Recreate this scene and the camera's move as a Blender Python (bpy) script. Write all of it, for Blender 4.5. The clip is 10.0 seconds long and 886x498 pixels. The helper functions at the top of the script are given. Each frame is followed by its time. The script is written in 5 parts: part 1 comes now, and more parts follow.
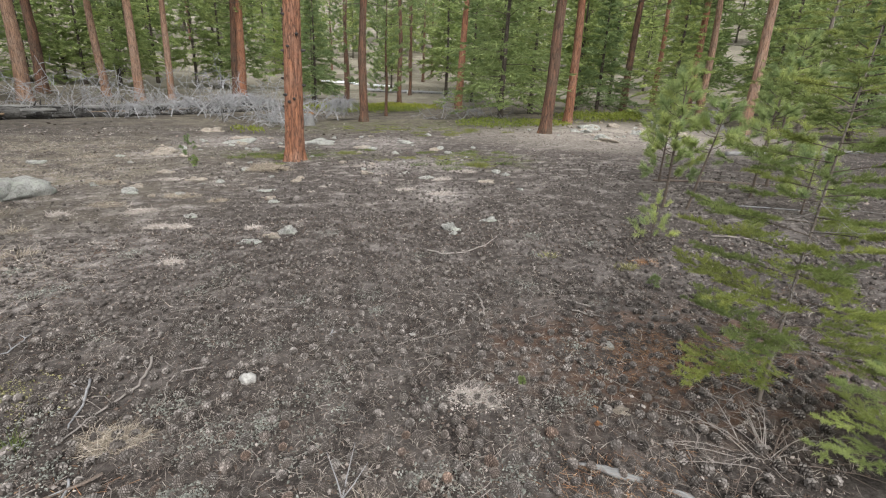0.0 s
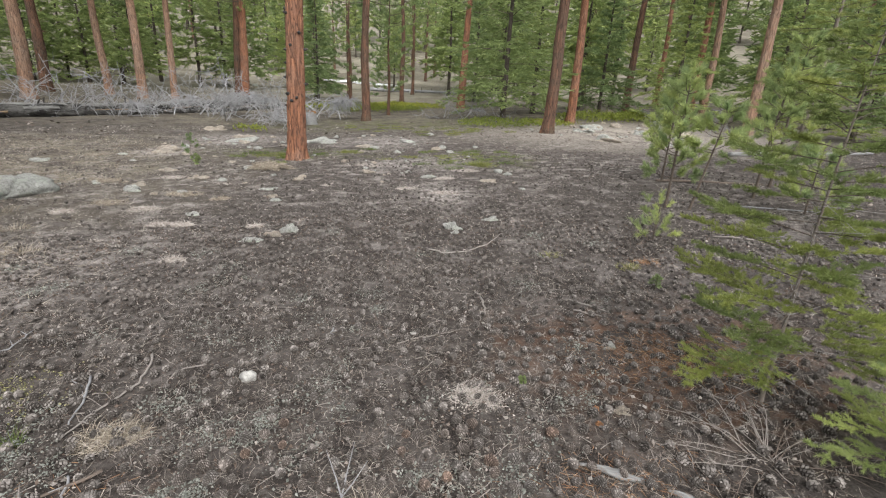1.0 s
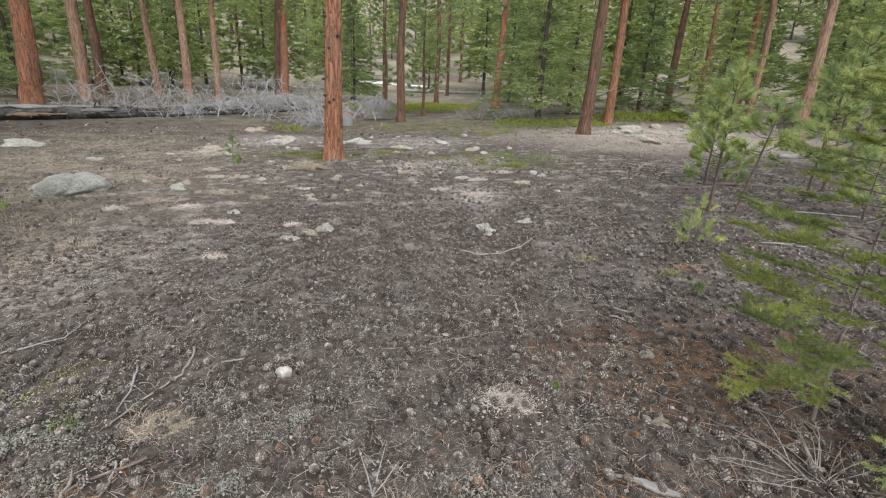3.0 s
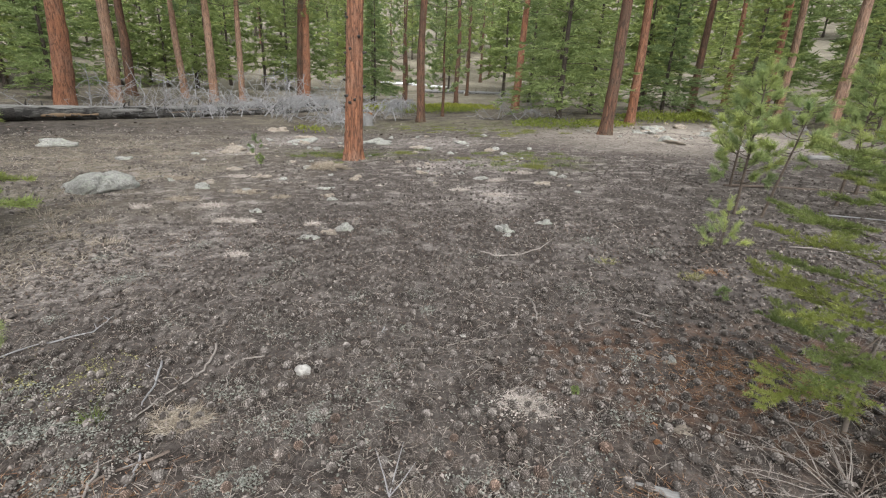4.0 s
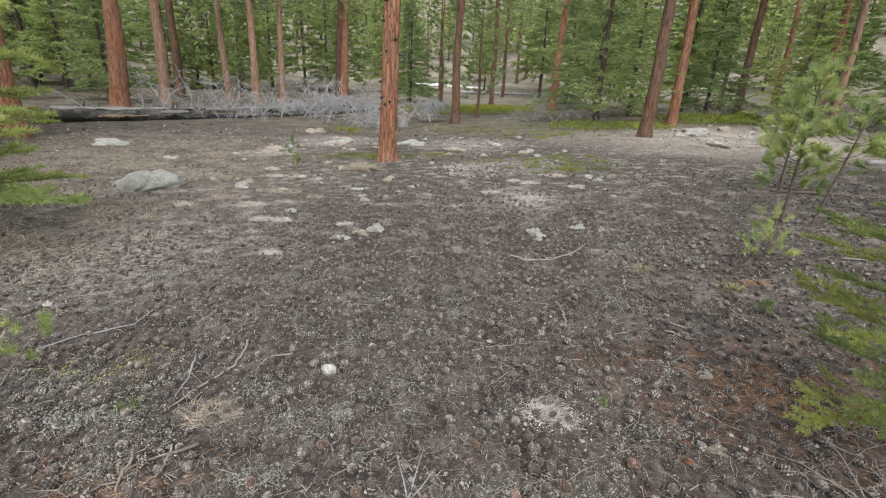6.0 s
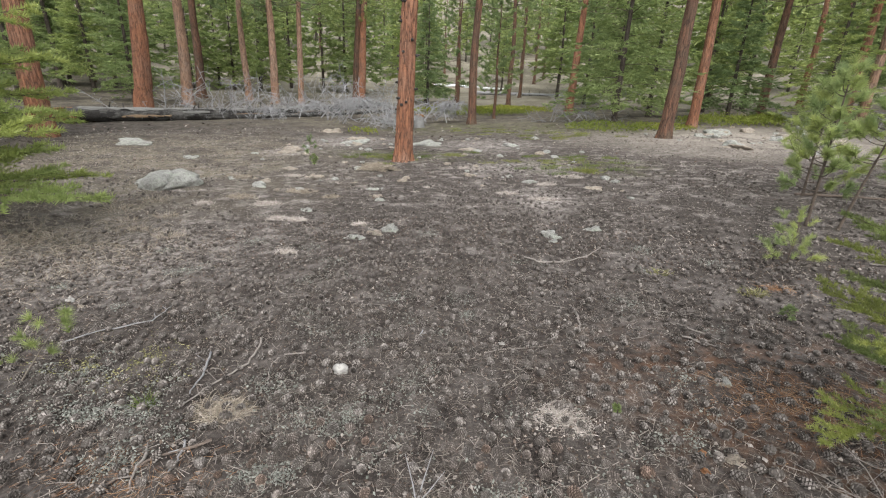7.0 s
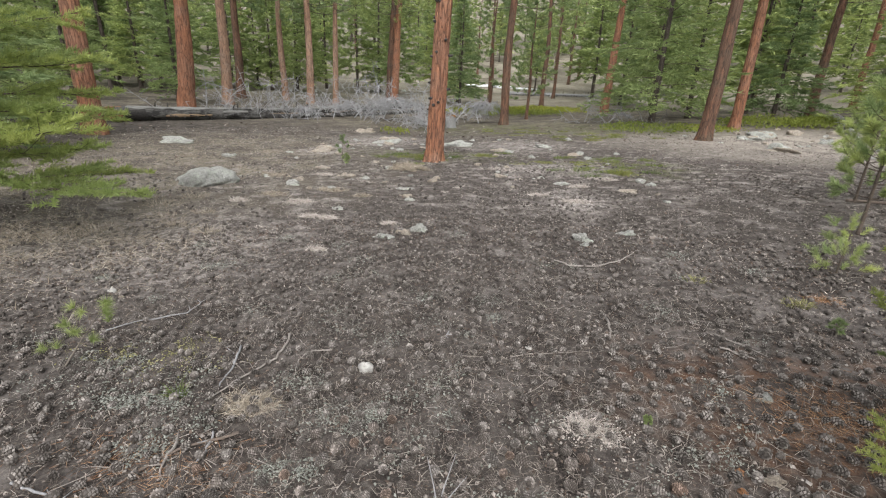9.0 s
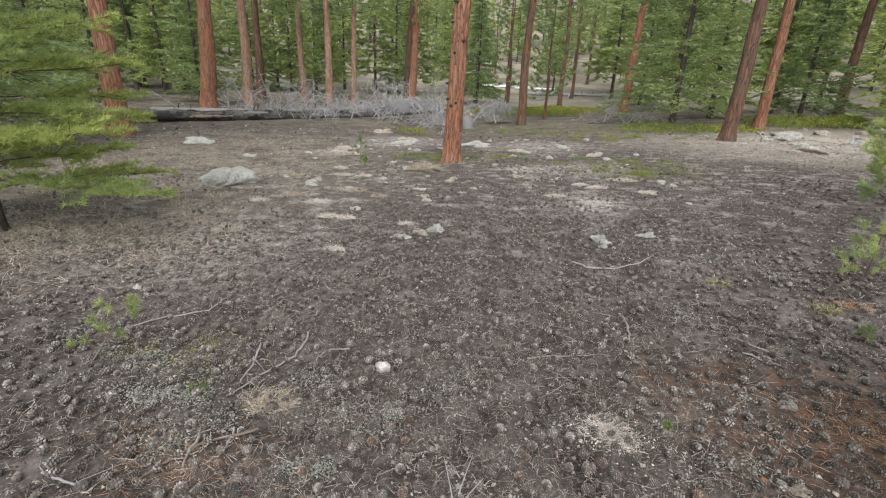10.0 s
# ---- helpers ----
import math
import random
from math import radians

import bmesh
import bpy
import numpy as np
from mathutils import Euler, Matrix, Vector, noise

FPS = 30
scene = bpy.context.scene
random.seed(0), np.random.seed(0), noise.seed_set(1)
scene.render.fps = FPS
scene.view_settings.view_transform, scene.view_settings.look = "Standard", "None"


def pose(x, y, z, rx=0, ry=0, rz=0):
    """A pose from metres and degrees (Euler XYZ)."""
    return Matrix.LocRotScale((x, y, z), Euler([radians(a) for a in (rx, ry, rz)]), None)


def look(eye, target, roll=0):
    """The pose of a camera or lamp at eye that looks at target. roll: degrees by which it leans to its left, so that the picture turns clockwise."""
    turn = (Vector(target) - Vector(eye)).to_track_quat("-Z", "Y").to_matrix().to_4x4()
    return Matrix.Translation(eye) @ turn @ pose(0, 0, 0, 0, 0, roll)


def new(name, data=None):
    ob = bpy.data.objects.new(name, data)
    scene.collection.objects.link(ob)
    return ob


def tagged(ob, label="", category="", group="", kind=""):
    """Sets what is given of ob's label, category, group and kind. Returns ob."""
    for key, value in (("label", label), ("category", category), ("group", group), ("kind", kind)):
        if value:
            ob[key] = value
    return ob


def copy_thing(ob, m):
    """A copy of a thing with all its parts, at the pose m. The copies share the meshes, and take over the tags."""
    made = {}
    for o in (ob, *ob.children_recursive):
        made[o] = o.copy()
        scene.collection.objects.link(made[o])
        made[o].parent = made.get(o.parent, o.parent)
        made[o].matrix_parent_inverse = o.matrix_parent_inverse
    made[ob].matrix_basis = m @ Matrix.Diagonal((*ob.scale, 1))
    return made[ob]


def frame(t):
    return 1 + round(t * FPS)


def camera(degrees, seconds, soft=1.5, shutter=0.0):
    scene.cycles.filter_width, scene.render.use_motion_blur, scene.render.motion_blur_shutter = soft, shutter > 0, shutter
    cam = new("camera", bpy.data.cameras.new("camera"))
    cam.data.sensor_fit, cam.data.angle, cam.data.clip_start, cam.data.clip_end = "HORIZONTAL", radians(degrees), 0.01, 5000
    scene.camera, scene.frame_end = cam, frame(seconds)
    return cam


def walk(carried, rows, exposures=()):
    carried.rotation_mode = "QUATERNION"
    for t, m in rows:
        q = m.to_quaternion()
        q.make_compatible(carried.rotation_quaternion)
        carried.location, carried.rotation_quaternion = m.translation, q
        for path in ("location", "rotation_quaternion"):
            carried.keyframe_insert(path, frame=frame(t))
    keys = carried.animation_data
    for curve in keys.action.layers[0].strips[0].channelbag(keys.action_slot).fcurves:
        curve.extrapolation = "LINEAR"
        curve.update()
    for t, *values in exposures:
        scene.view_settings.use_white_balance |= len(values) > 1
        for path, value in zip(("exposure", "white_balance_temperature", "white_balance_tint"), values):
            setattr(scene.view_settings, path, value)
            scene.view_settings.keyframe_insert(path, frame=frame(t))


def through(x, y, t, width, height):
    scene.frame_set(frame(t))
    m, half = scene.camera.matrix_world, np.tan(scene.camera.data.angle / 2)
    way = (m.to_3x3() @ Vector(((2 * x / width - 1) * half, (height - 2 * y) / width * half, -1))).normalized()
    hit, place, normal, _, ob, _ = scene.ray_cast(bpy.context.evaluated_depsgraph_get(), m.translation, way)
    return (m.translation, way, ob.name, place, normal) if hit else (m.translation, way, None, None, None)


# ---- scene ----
cam = camera(89.1, 10.0, 1.2)
PATH = [
    (0, (0.09, 0.093, 1.872), (0.325, 1.977, 1.243), 2.6),
    (0.5, (0.096, 0.094, 1.869), (0.337, 1.977, 1.239), 2.9),
    (1, (0.096, 0.099, 1.864), (0.323, 1.983, 1.233), 2.8),
    (1.5, (0.086, 0.103, 1.867), (0.274, 1.991, 1.235), 2.4),
    (2, (0.088, 0.108, 1.864), (0.246, 1.999, 1.232), 2.7),
    (2.5, (0.084, 0.112, 1.862), (0.21, 2.005, 1.23), 2.7),
    (4, (0.073, 0.125, 1.866), (0.081, 2.021, 1.23), 2.4),
    (4.5, (0.083, 0.137, 1.868), (0.056, 2.033, 1.231), 2.6),
    (5, (0.089, 0.142, 1.874), (0.026, 2.037, 1.237), 2.6),
    (5.5, (0.099, 0.146, 1.878), (0.0, 2.039, 1.241), 2.5),
    (7, (0.124, 0.171, 1.877), (-0.079, 2.056, 1.24), 2.3),
    (7.5, (0.134, 0.181, 1.879), (-0.097, 2.062, 1.241), 2.7),
    (8, (0.141, 0.187, 1.871), (-0.119, 2.065, 1.233), 3.0),
    (8.5, (0.136, 0.196, 1.876), (-0.157, 2.068, 1.237), 2.8),
    (9, (0.128, 0.204, 1.87), (-0.202, 2.07, 1.23), 2.4),
    (9.5, (0.119, 0.201, 1.872), (-0.245, 2.061, 1.231), 2.2),
    (10, (0.116, 0.196, 1.875), (-0.283, 2.047, 1.234), 2.2),
]
walk(cam, [(t, look(eye, target, roll)) for t, eye, target, roll in PATH])


# ---- light ----
world = bpy.data.worlds.new("overcast_sky")
scene.world = world
world.use_nodes = True
wn = world.node_tree
sky = wn.nodes.new("ShaderNodeTexSky")
sky.sky_type, sky.sun_disc = "NISHITA", False
sky.sun_elevation, sky.sun_rotation = radians(48), radians(170)
sky.air_density, sky.dust_density = 1.0, 6.0
grey = wn.nodes.new("ShaderNodeHueSaturation")
grey.inputs["Saturation"].default_value = 0.25
wn.links.new(sky.outputs[0], grey.inputs["Color"])
wn.links.new(grey.outputs[0], wn.nodes["Background"].inputs["Color"])
wn.nodes["Background"].inputs["Strength"].default_value = 0.15
sun_data = bpy.data.lights.new("sun", "SUN")
sun_data.energy, sun_data.angle, sun_data.color = 1.45, radians(110), (0.985, 0.975, 0.92)
sun = new("sun", sun_data)
sun.matrix_world = look((0, 0, 0), (-0.12, 0.66, -0.74))
scene.view_settings.exposure = 0.66


# ---- numbers and terrain ----
def lattice(i, j, s):
    v = np.sin(i * 127.1 + j * 311.7 + s * 74.7) * 43758.5453
    return v - np.floor(v)


def vnoise(x, y, s=0.0):
    """Smooth noise in 0..1."""
    i, j = np.floor(x), np.floor(y)
    u, v = x - i, y - j
    u, v = u * u * (3 - 2 * u), v * v * (3 - 2 * v)
    a = lattice(i, j, s) * (1 - u) + lattice(i + 1, j, s) * u
    b = lattice(i, j + 1, s) * (1 - u) + lattice(i + 1, j + 1, s) * u
    return a * (1 - v) + b * v


def softplus(v, k):
    return k * np.log1p(np.exp(np.minimum(50, v / k)))


def ground_z(x, y):
    """Height of the forest floor: a gentle tilt near by, a rise and a hillside beyond."""
    x, y = np.asarray(x, float), np.asarray(y, float)
    r = np.hypot(x, y)
    z = 0.32 * np.tanh(x / 8) + 0.05 * softplus(r - 16, 6) + 0.20 * softplus(r - 62, 6)
    z = z + 0.05 * (vnoise(x / 1.3, y / 1.3, 1) - 0.5) + 0.025 * (vnoise(x / 0.33, y / 0.33, 2) - 0.5)
    z = z + (0.022 * (vnoise(x / 0.15, y / 0.15, 5) - 0.5) + 0.014 * (vnoise(x / 0.07, y / 0.07, 6) - 0.5)) * np.clip((7 - r) / 4, 0, 1)
    z = z + np.clip((r - 10) / 20, 0, 1) * 0.25 * (vnoise(x / 5, y / 5, 3) - 0.5)
    return z + np.clip((r - 60) / 60, 0, 1) * 5 * (vnoise(x / 40, y / 40, 4) - 0.5)


def gz(x, y):
    return float(ground_z(x, y))


# ---- mesh tools ----
class Soup:
    """Collects triangles of many pieces for one mesh."""

    def __init__(self):
        self.v, self.f, self.s, self.n = [], [], [], 0

    def add(self, v, f, slot=0):
        v, f = np.asarray(v, float).reshape(-1, 3), np.asarray(f, int).reshape(-1, 3)
        self.v.append(v)
        self.f.append(f + self.n)
        self.s.append(np.full(len(f), slot, np.int32))
        self.n += len(v)
        return self

    def mesh(self, name, smooth=False):
        v, f = np.concatenate(self.v), np.concatenate(self.f)
        me = bpy.data.meshes.new(name)
        me.vertices.add(len(v))
        me.vertices.foreach_set("co", v.astype(np.float32).ravel())
        me.loops.add(len(f) * 3)
        me.loops.foreach_set("vertex_index", f.astype(np.int32).ravel())
        me.polygons.add(len(f))
        me.polygons.foreach_set("loop_start", np.arange(0, len(f) * 3, 3, dtype=np.int32))
        me.polygons.foreach_set("use_smooth", np.full(len(f), smooth))
        me.polygons.foreach_set("material_index", np.concatenate(self.s))
        me.update(calc_edges=True)
        return me


def unit(a):
    a = np.asarray(a, float)
    return a / np.maximum(np.linalg.norm(a, axis=-1, keepdims=True), 1e-9)


def grid_faces(rings, sides):
    i, j = np.meshgrid(np.arange(rings - 1), np.arange(sides), indexing="ij")
    a, b = i * sides + j, i * sides + (j + 1) % sides
    c, d = a + sides, b + sides
    return np.concatenate([np.stack([a, b, d], -1).reshape(-1, 3), np.stack([a, d, c], -1).reshape(-1, 3)])


def tube(points, radii, sides=6, cap=True):
    """A tapered tube along a bent line."""
    p = np.asarray(points, float)
    r = np.broadcast_to(np.asarray(radii, float), (len(p),))
    t = unit(np.gradient(p, axis=0))
    ref = np.array([0, 0, 1.0]) if abs(t[:, 2]).mean() < 0.8 else np.array([1.0, 0, 0])
    a = unit(np.cross(t, ref))
    b = np.cross(t, a)
    w = np.arange(sides) * 2 * math.pi / sides
    v = p[:, None] + r[:, None, None] * (np.cos(w)[None, :, None] * a[:, None] + np.sin(w)[None, :, None] * b[:, None])
    f = grid_faces(len(p), sides)
    v = v.reshape(-1, 3)
    if cap:
        n = len(v)
        v = np.concatenate([v, p[:1], p[-1:]])
        k = np.arange(sides)
        q = (len(p) - 1) * sides
        f = np.concatenate([f, np.stack([np.full(sides, n), (k + 1) % sides, k], -1), np.stack([np.full(sides, n + 1), q + k, q + (k + 1) % sides], -1)])
    return v, f


def blades(rng, base, way, length, width):
    """One slim triangle a needle."""
    n = len(base)
    side = unit(np.cross(way, rng.normal(size=(n, 3)))) * (np.broadcast_to(width, (n,)) / 2)[:, None]
    tip = base + way * np.broadcast_to(length, (n,))[:, None]
    v = np.stack([base - side, base + side, tip], 1).reshape(-1, 3)
    return v, np.arange(3 * n).reshape(-1, 3)


def brush(rng, a, b, count, length, width, forward=0.7, lift=0.0):
    """Needles round a shoot from a to b."""
    a, b = np.asarray(a, float), np.asarray(b, float)
    u = rng.random(count)[:, None]
    axis = unit(b - a)
    out = rng.normal(size=(count, 3))
    out = unit(out - (out @ axis)[:, None] * axis)
    way = unit(out + axis * forward * (0.6 + 0.8 * rng.random((count, 1))) + np.array([0, 0, lift]))
    return blades(rng, a + (b - a) * u, way, length * (0.7 + 0.5 * rng.random(count)), width)


def blob(rng, size, detail=3, rough=0.18, flat=0.6, crack=False):
    """A weathered stone."""
    bm = bmesh.new()
    bmesh.ops.create_icosphere(bm, subdivisions=detail, radius=1)
    o = Vector(rng.random(3) * 50)
    for v in bm.verts:
        d = v.co.normalized()
        k = 1 + rough * noise.noise(d * 1.3 + o) * 2 + rough * 0.6 * noise.noise(d * 3.1 + o) + rough * 0.4 * abs(noise.noise(d * 6 + o)) + rough * 0.2 * noise.noise(d * 14 + o)
        if crack:
            q = d.dot(Vector((0.15, -0.75, 0.65))) - 0.45 + 0.12 * noise.noise(d * 3 + o)
            k -= 0.11 * math.exp(-((q / 0.04) ** 2)) * (d.x > -0.2)
        co = d * k
        v.co = Vector((co.x * size[0] / 2, co.y * size[1] / 2, co.z * size[2] * flat))
    me = bpy.data.meshes.new("stone")
    bm.to_mesh(me)
    bm.free()
    me.polygons.foreach_set("use_smooth", np.ones(len(me.polygons), bool))
    return me


def part(name, me, mat, parent, label=""):
    if not me.materials:
        me.materials.append(mat)
    ob = new(name, me)
    ob.parent = parent
    return tagged(ob, label)


def thing(name, label, category, group="", kind="", me=None, mat=None, m=None):
    if me is not None and not me.materials:
        me.materials.append(mat)
    ob = tagged(new(name, me), label, category, group, kind)
    if m is not None:
        ob.matrix_basis = m
    return ob


# ---- materials ----
class Mat:
    """A small builder of node materials."""

    def __init__(self, name, rough=0.9, spec=0.25):
        self.m = bpy.data.materials.new(name)
        self.m.use_nodes = True
        self.t = self.m.node_tree
        self.b = self.t.nodes["Principled BSDF"]
        self.b.inputs["Roughness"].default_value = rough
        self.b.inputs["Specular IOR Level"].default_value = spec
        self.pos = self.node("ShaderNodeTexCoord").outputs["Object"]

    def node(self, kind):
        return self.t.nodes.new(kind)

    def put(self, socket, value):
        if isinstance(value, bpy.types.NodeSocket):
            self.t.links.new(value, socket)
        elif value is not None:
            socket.default_value = (*value, 1) if isinstance(value, tuple) and len(value) == 3 and socket.type == "RGBA" else value

    def world(self):
        self.pos = self.node("ShaderNodeNewGeometry").outputs["Position"]
        return self

    def scaled(self, xyz):
        n = self.node("ShaderNodeMapping")
        self.put(n.inputs["Vector"], self.pos)
        n.inputs["Scale"].default_value = xyz
        return n.outputs[0]

    def noise(self, scale, detail=4, rough=0.6, vec=None, warp=0.0):
        n = self.node("ShaderNodeTexNoise")
        self.put(n.inputs["Vector"], vec or self.pos)
        n.inputs["Scale"].default_value, n.inputs["Detail"].default_value = scale, detail
        n.inputs["Roughness"].default_value, n.inputs["Distortion"].default_value = rough, warp
        return n.outputs["Fac"]

    def voronoi(self, scale, vec=None, feature="F1", out="Distance"):
        n = self.node("ShaderNodeTexVoronoi")
        n.feature = feature
        self.put(n.inputs["Vector"], vec or self.pos)
        n.inputs["Scale"].default_value = scale
        return n.outputs[out]

    def island(self):
        return self.node("ShaderNodeNewGeometry").outputs["Random Per Island"]

    def each(self):
        return self.node("ShaderNodeObjectInfo").outputs["Random"]

    def ramp(self, fac, *stops):
        n = self.node("ShaderNodeValToRGB")
        self.put(n.inputs["Fac"], fac)
        e = n.color_ramp.elements
        while len(e) < len(stops):
            e.new(0.5)
        for k, (p, c) in zip(e, stops):
            k.position = p
            k.color = (c, c, c, 1) if isinstance(c, (int, float)) else (*c, 1)
        return n.outputs["Color"]

    def mix(self, fac, a, b, how="MIX"):
        n = self.node("ShaderNodeMix")
        n.data_type, n.blend_type = "RGBA", how
        self.put(n.inputs[0], fac)
        self.put(n.inputs[6], a)
        self.put(n.inputs[7], b)
        return n.outputs[2]

    def math(self, how, a, b=None, clamp=False):
        n = self.node("ShaderNodeMath")
        n.operation, n.use_clamp = how, clamp
        self.put(n.inputs[0], a)
        self.put(n.inputs[1], b)
        return n.outputs[0]

    def bump(self, height, strength=0.5, distance=0.01):
        n = self.node("ShaderNodeBump")
        self.put(n.inputs["Height"], height)
        n.inputs["Strength"].default_value, n.inputs["Distance"].default_value = strength, distance
        self.put(self.b.inputs["Normal"], n.outputs[0])
        return self

    def done(self, colour):
        self.put(self.b.inputs["Base Color"], colour)
        return self.m


def ground_material():
    k = Mat("forest_floor", 0.95, 0.1).world()
    sep = k.node("ShaderNodeSeparateXYZ")
    k.put(sep.inputs[0], k.pos)
    x, y = sep.outputs[0], sep.outputs[1]

    def region(cx, cy, rx, ry, soft=0.5, jag=0.9):
        u = k.math("DIVIDE", k.math("SUBTRACT", x, cx), rx)
        v = k.math("DIVIDE", k.math("SUBTRACT", y, cy), ry)
        d = k.math("SQRT", k.math("ADD", k.math("MULTIPLY", u, u), k.math("MULTIPLY", v, v)))
        d = k.math("ADD", d, k.math("MULTIPLY", k.math("SUBTRACT", k.noise(0.55, 5, 0.65), 0.5), jag))
        return k.math("SUBTRACT", 1.0, k.math("DIVIDE", k.math("SUBTRACT", d, 1 - soft), 2 * soft), True)

    fine, grain = k.noise(46, 8, 0.85), k.noise(150, 4, 0.8)
    duff = k.ramp(fine, (0.36, (0.007, 0.0058, 0.0052)), (0.5, (0.026, 0.022, 0.020)), (0.66, (0.105, 0.091, 0.083)))
    straw = k.ramp(k.noise(26, 8, 0.85), (0.38, (0.026, 0.022, 0.020)), (0.62, (0.135, 0.12, 0.11)))
    c = k.mix(k.ramp(k.noise(3.6, 4, 0.65), (0.36, 0.0), (0.60, 0.9)), duff, straw)
    open_ground = k.math("MAXIMUM", region(0.5, 13, 10.0, 7.0), region(-5.0, 9.0, 4.0, 3.6))
    soil = k.ramp(k.noise(30, 8, 0.8), (0.34, (0.036, 0.031, 0.028)), (0.5, (0.074, 0.0645, 0.0585)), (0.66, (0.155, 0.138, 0.126)))
    c = k.mix(k.math("MULTIPLY", open_ground, 0.7), c, soil)
    # dry grass on the left and on the far slope, green turf in between
    dry = k.ramp(k.noise(14, 6, 0.8), (0.3, (0.12, 0.105, 0.076)), (0.7, (0.34, 0.305, 0.235)))
    far = k.ramp(k.math("DIVIDE", y, 100.0), (0.16, 0.0), (0.26, 0.9))
    c = k.mix(k.math("MULTIPLY", k.math("MAXIMUM", region(-9.8, 11, 5.2, 7.0), far), k.ramp(k.noise(0.9, 5, 0.7), (0.38, 0.1), (0.64, 0.75))), c, dry)
    slope = k.ramp(k.noise(0.25, 6, 0.7), (0.35, (0.12, 0.11, 0.08)), (0.65, (0.31, 0.285, 0.23)))
    c = k.mix(k.ramp(k.math("DIVIDE", y, 100.0), (0.36, 0.0), (0.5, 0.9)), c, slope)
    # bleached litter and grit in patches
    pale = k.ramp(k.noise(22, 6, 0.8), (0.36, (0.235, 0.212, 0.20)), (0.64, (0.50, 0.463, 0.44)))
    spots = k.math("MULTIPLY", k.ramp(k.noise(2.8, 4, 0.65), (0.48, 0.0), (0.66, 1.0)), k.ramp(k.noise(0.6, 4, 0.6), (0.40, 0.25), (0.52, 1.0)))
    c = k.mix(k.math("MULTIPLY", spots, k.math("ADD", 0.17, k.math("MULTIPLY", open_ground, 0.52))), c, pale)
    c = k.mix(k.math("MULTIPLY", region(-4.6, 5.0, 1.9, 1.5), k.ramp(k.noise(9, 7, 0.8), (0.46, 0.0), (0.60, 0.7))), c, pale)
    grit = region(0.8, 12.7, 1.5, 1.1)
    for patch in ((1.05, 8.6, 0.5, 0.8), (-0.3, 17.7, 1.8, 1.2), (-5.6, 18.0, 1.7, 1.8), (-6.6, 14.6, 0.7, 0.9)):
        grit = k.math("MAXIMUM", grit, region(*patch))
    c = k.mix(k.math("MULTIPLY", grit, k.ramp(k.noise(6.5, 6, 0.75), (0.42, 0.0), (0.56, 0.85))), c, pale)
    mound = region(10.6, 19.8, 6.0, 5.0)
    c = k.mix(k.math("MULTIPLY", mound, k.ramp(k.noise(1.1, 5, 0.7), (0.3, 0.2), (0.55, 0.9))), c, k.ramp(k.noise(9, 5, 0.7), (0.3, (0.26, 0.23, 0.20)), (0.7, (0.47, 0.43, 0.385))))
    turf = k.math("MAXIMUM", region(1.0, 24, 6.5, 2.6), k.math("MAXIMUM", region(-2.6, 14.6, 2.4, 1.0), region(2.6, 13.2, 1.7, 1.5)))
    c = k.mix(k.math("MULTIPLY", turf, k.ramp(k.noise(2.3, 5, 0.7), (0.46, 0.0), (0.6, 0.7))), c, k.ramp(fine, (0.3, (0.05, 0.065, 0.02)), (0.7, (0.16, 0.18, 0.06))))
    rust = k.math("MULTIPLY", region(2.2, 2.9, 1.2, 0.8), k.ramp(k.noise(5, 5, 0.7), (0.45, 0.0), (0.65, 0.6)))
    c = k.mix(rust, c, (0.20, 0.105, 0.06))
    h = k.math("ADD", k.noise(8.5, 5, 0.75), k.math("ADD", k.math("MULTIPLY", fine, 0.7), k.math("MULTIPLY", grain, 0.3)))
    # relief shade put into the colour: bump pits and hollows darker, clod tops lighter
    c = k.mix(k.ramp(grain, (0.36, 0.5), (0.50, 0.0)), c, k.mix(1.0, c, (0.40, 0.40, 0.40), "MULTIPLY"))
    clod_shade = k.noise(8.5, 5, 0.75)
    c = k.mix(1.0, c, k.ramp(clod_shade, (0.36, (0.76, 0.75, 0.75)), (0.5, (0.94, 0.94, 0.945)), (0.62, (1.16, 1.17, 1.18))), "MULTIPLY")
    k.bump(h, 0.55, 0.009)
    return k.done(c)


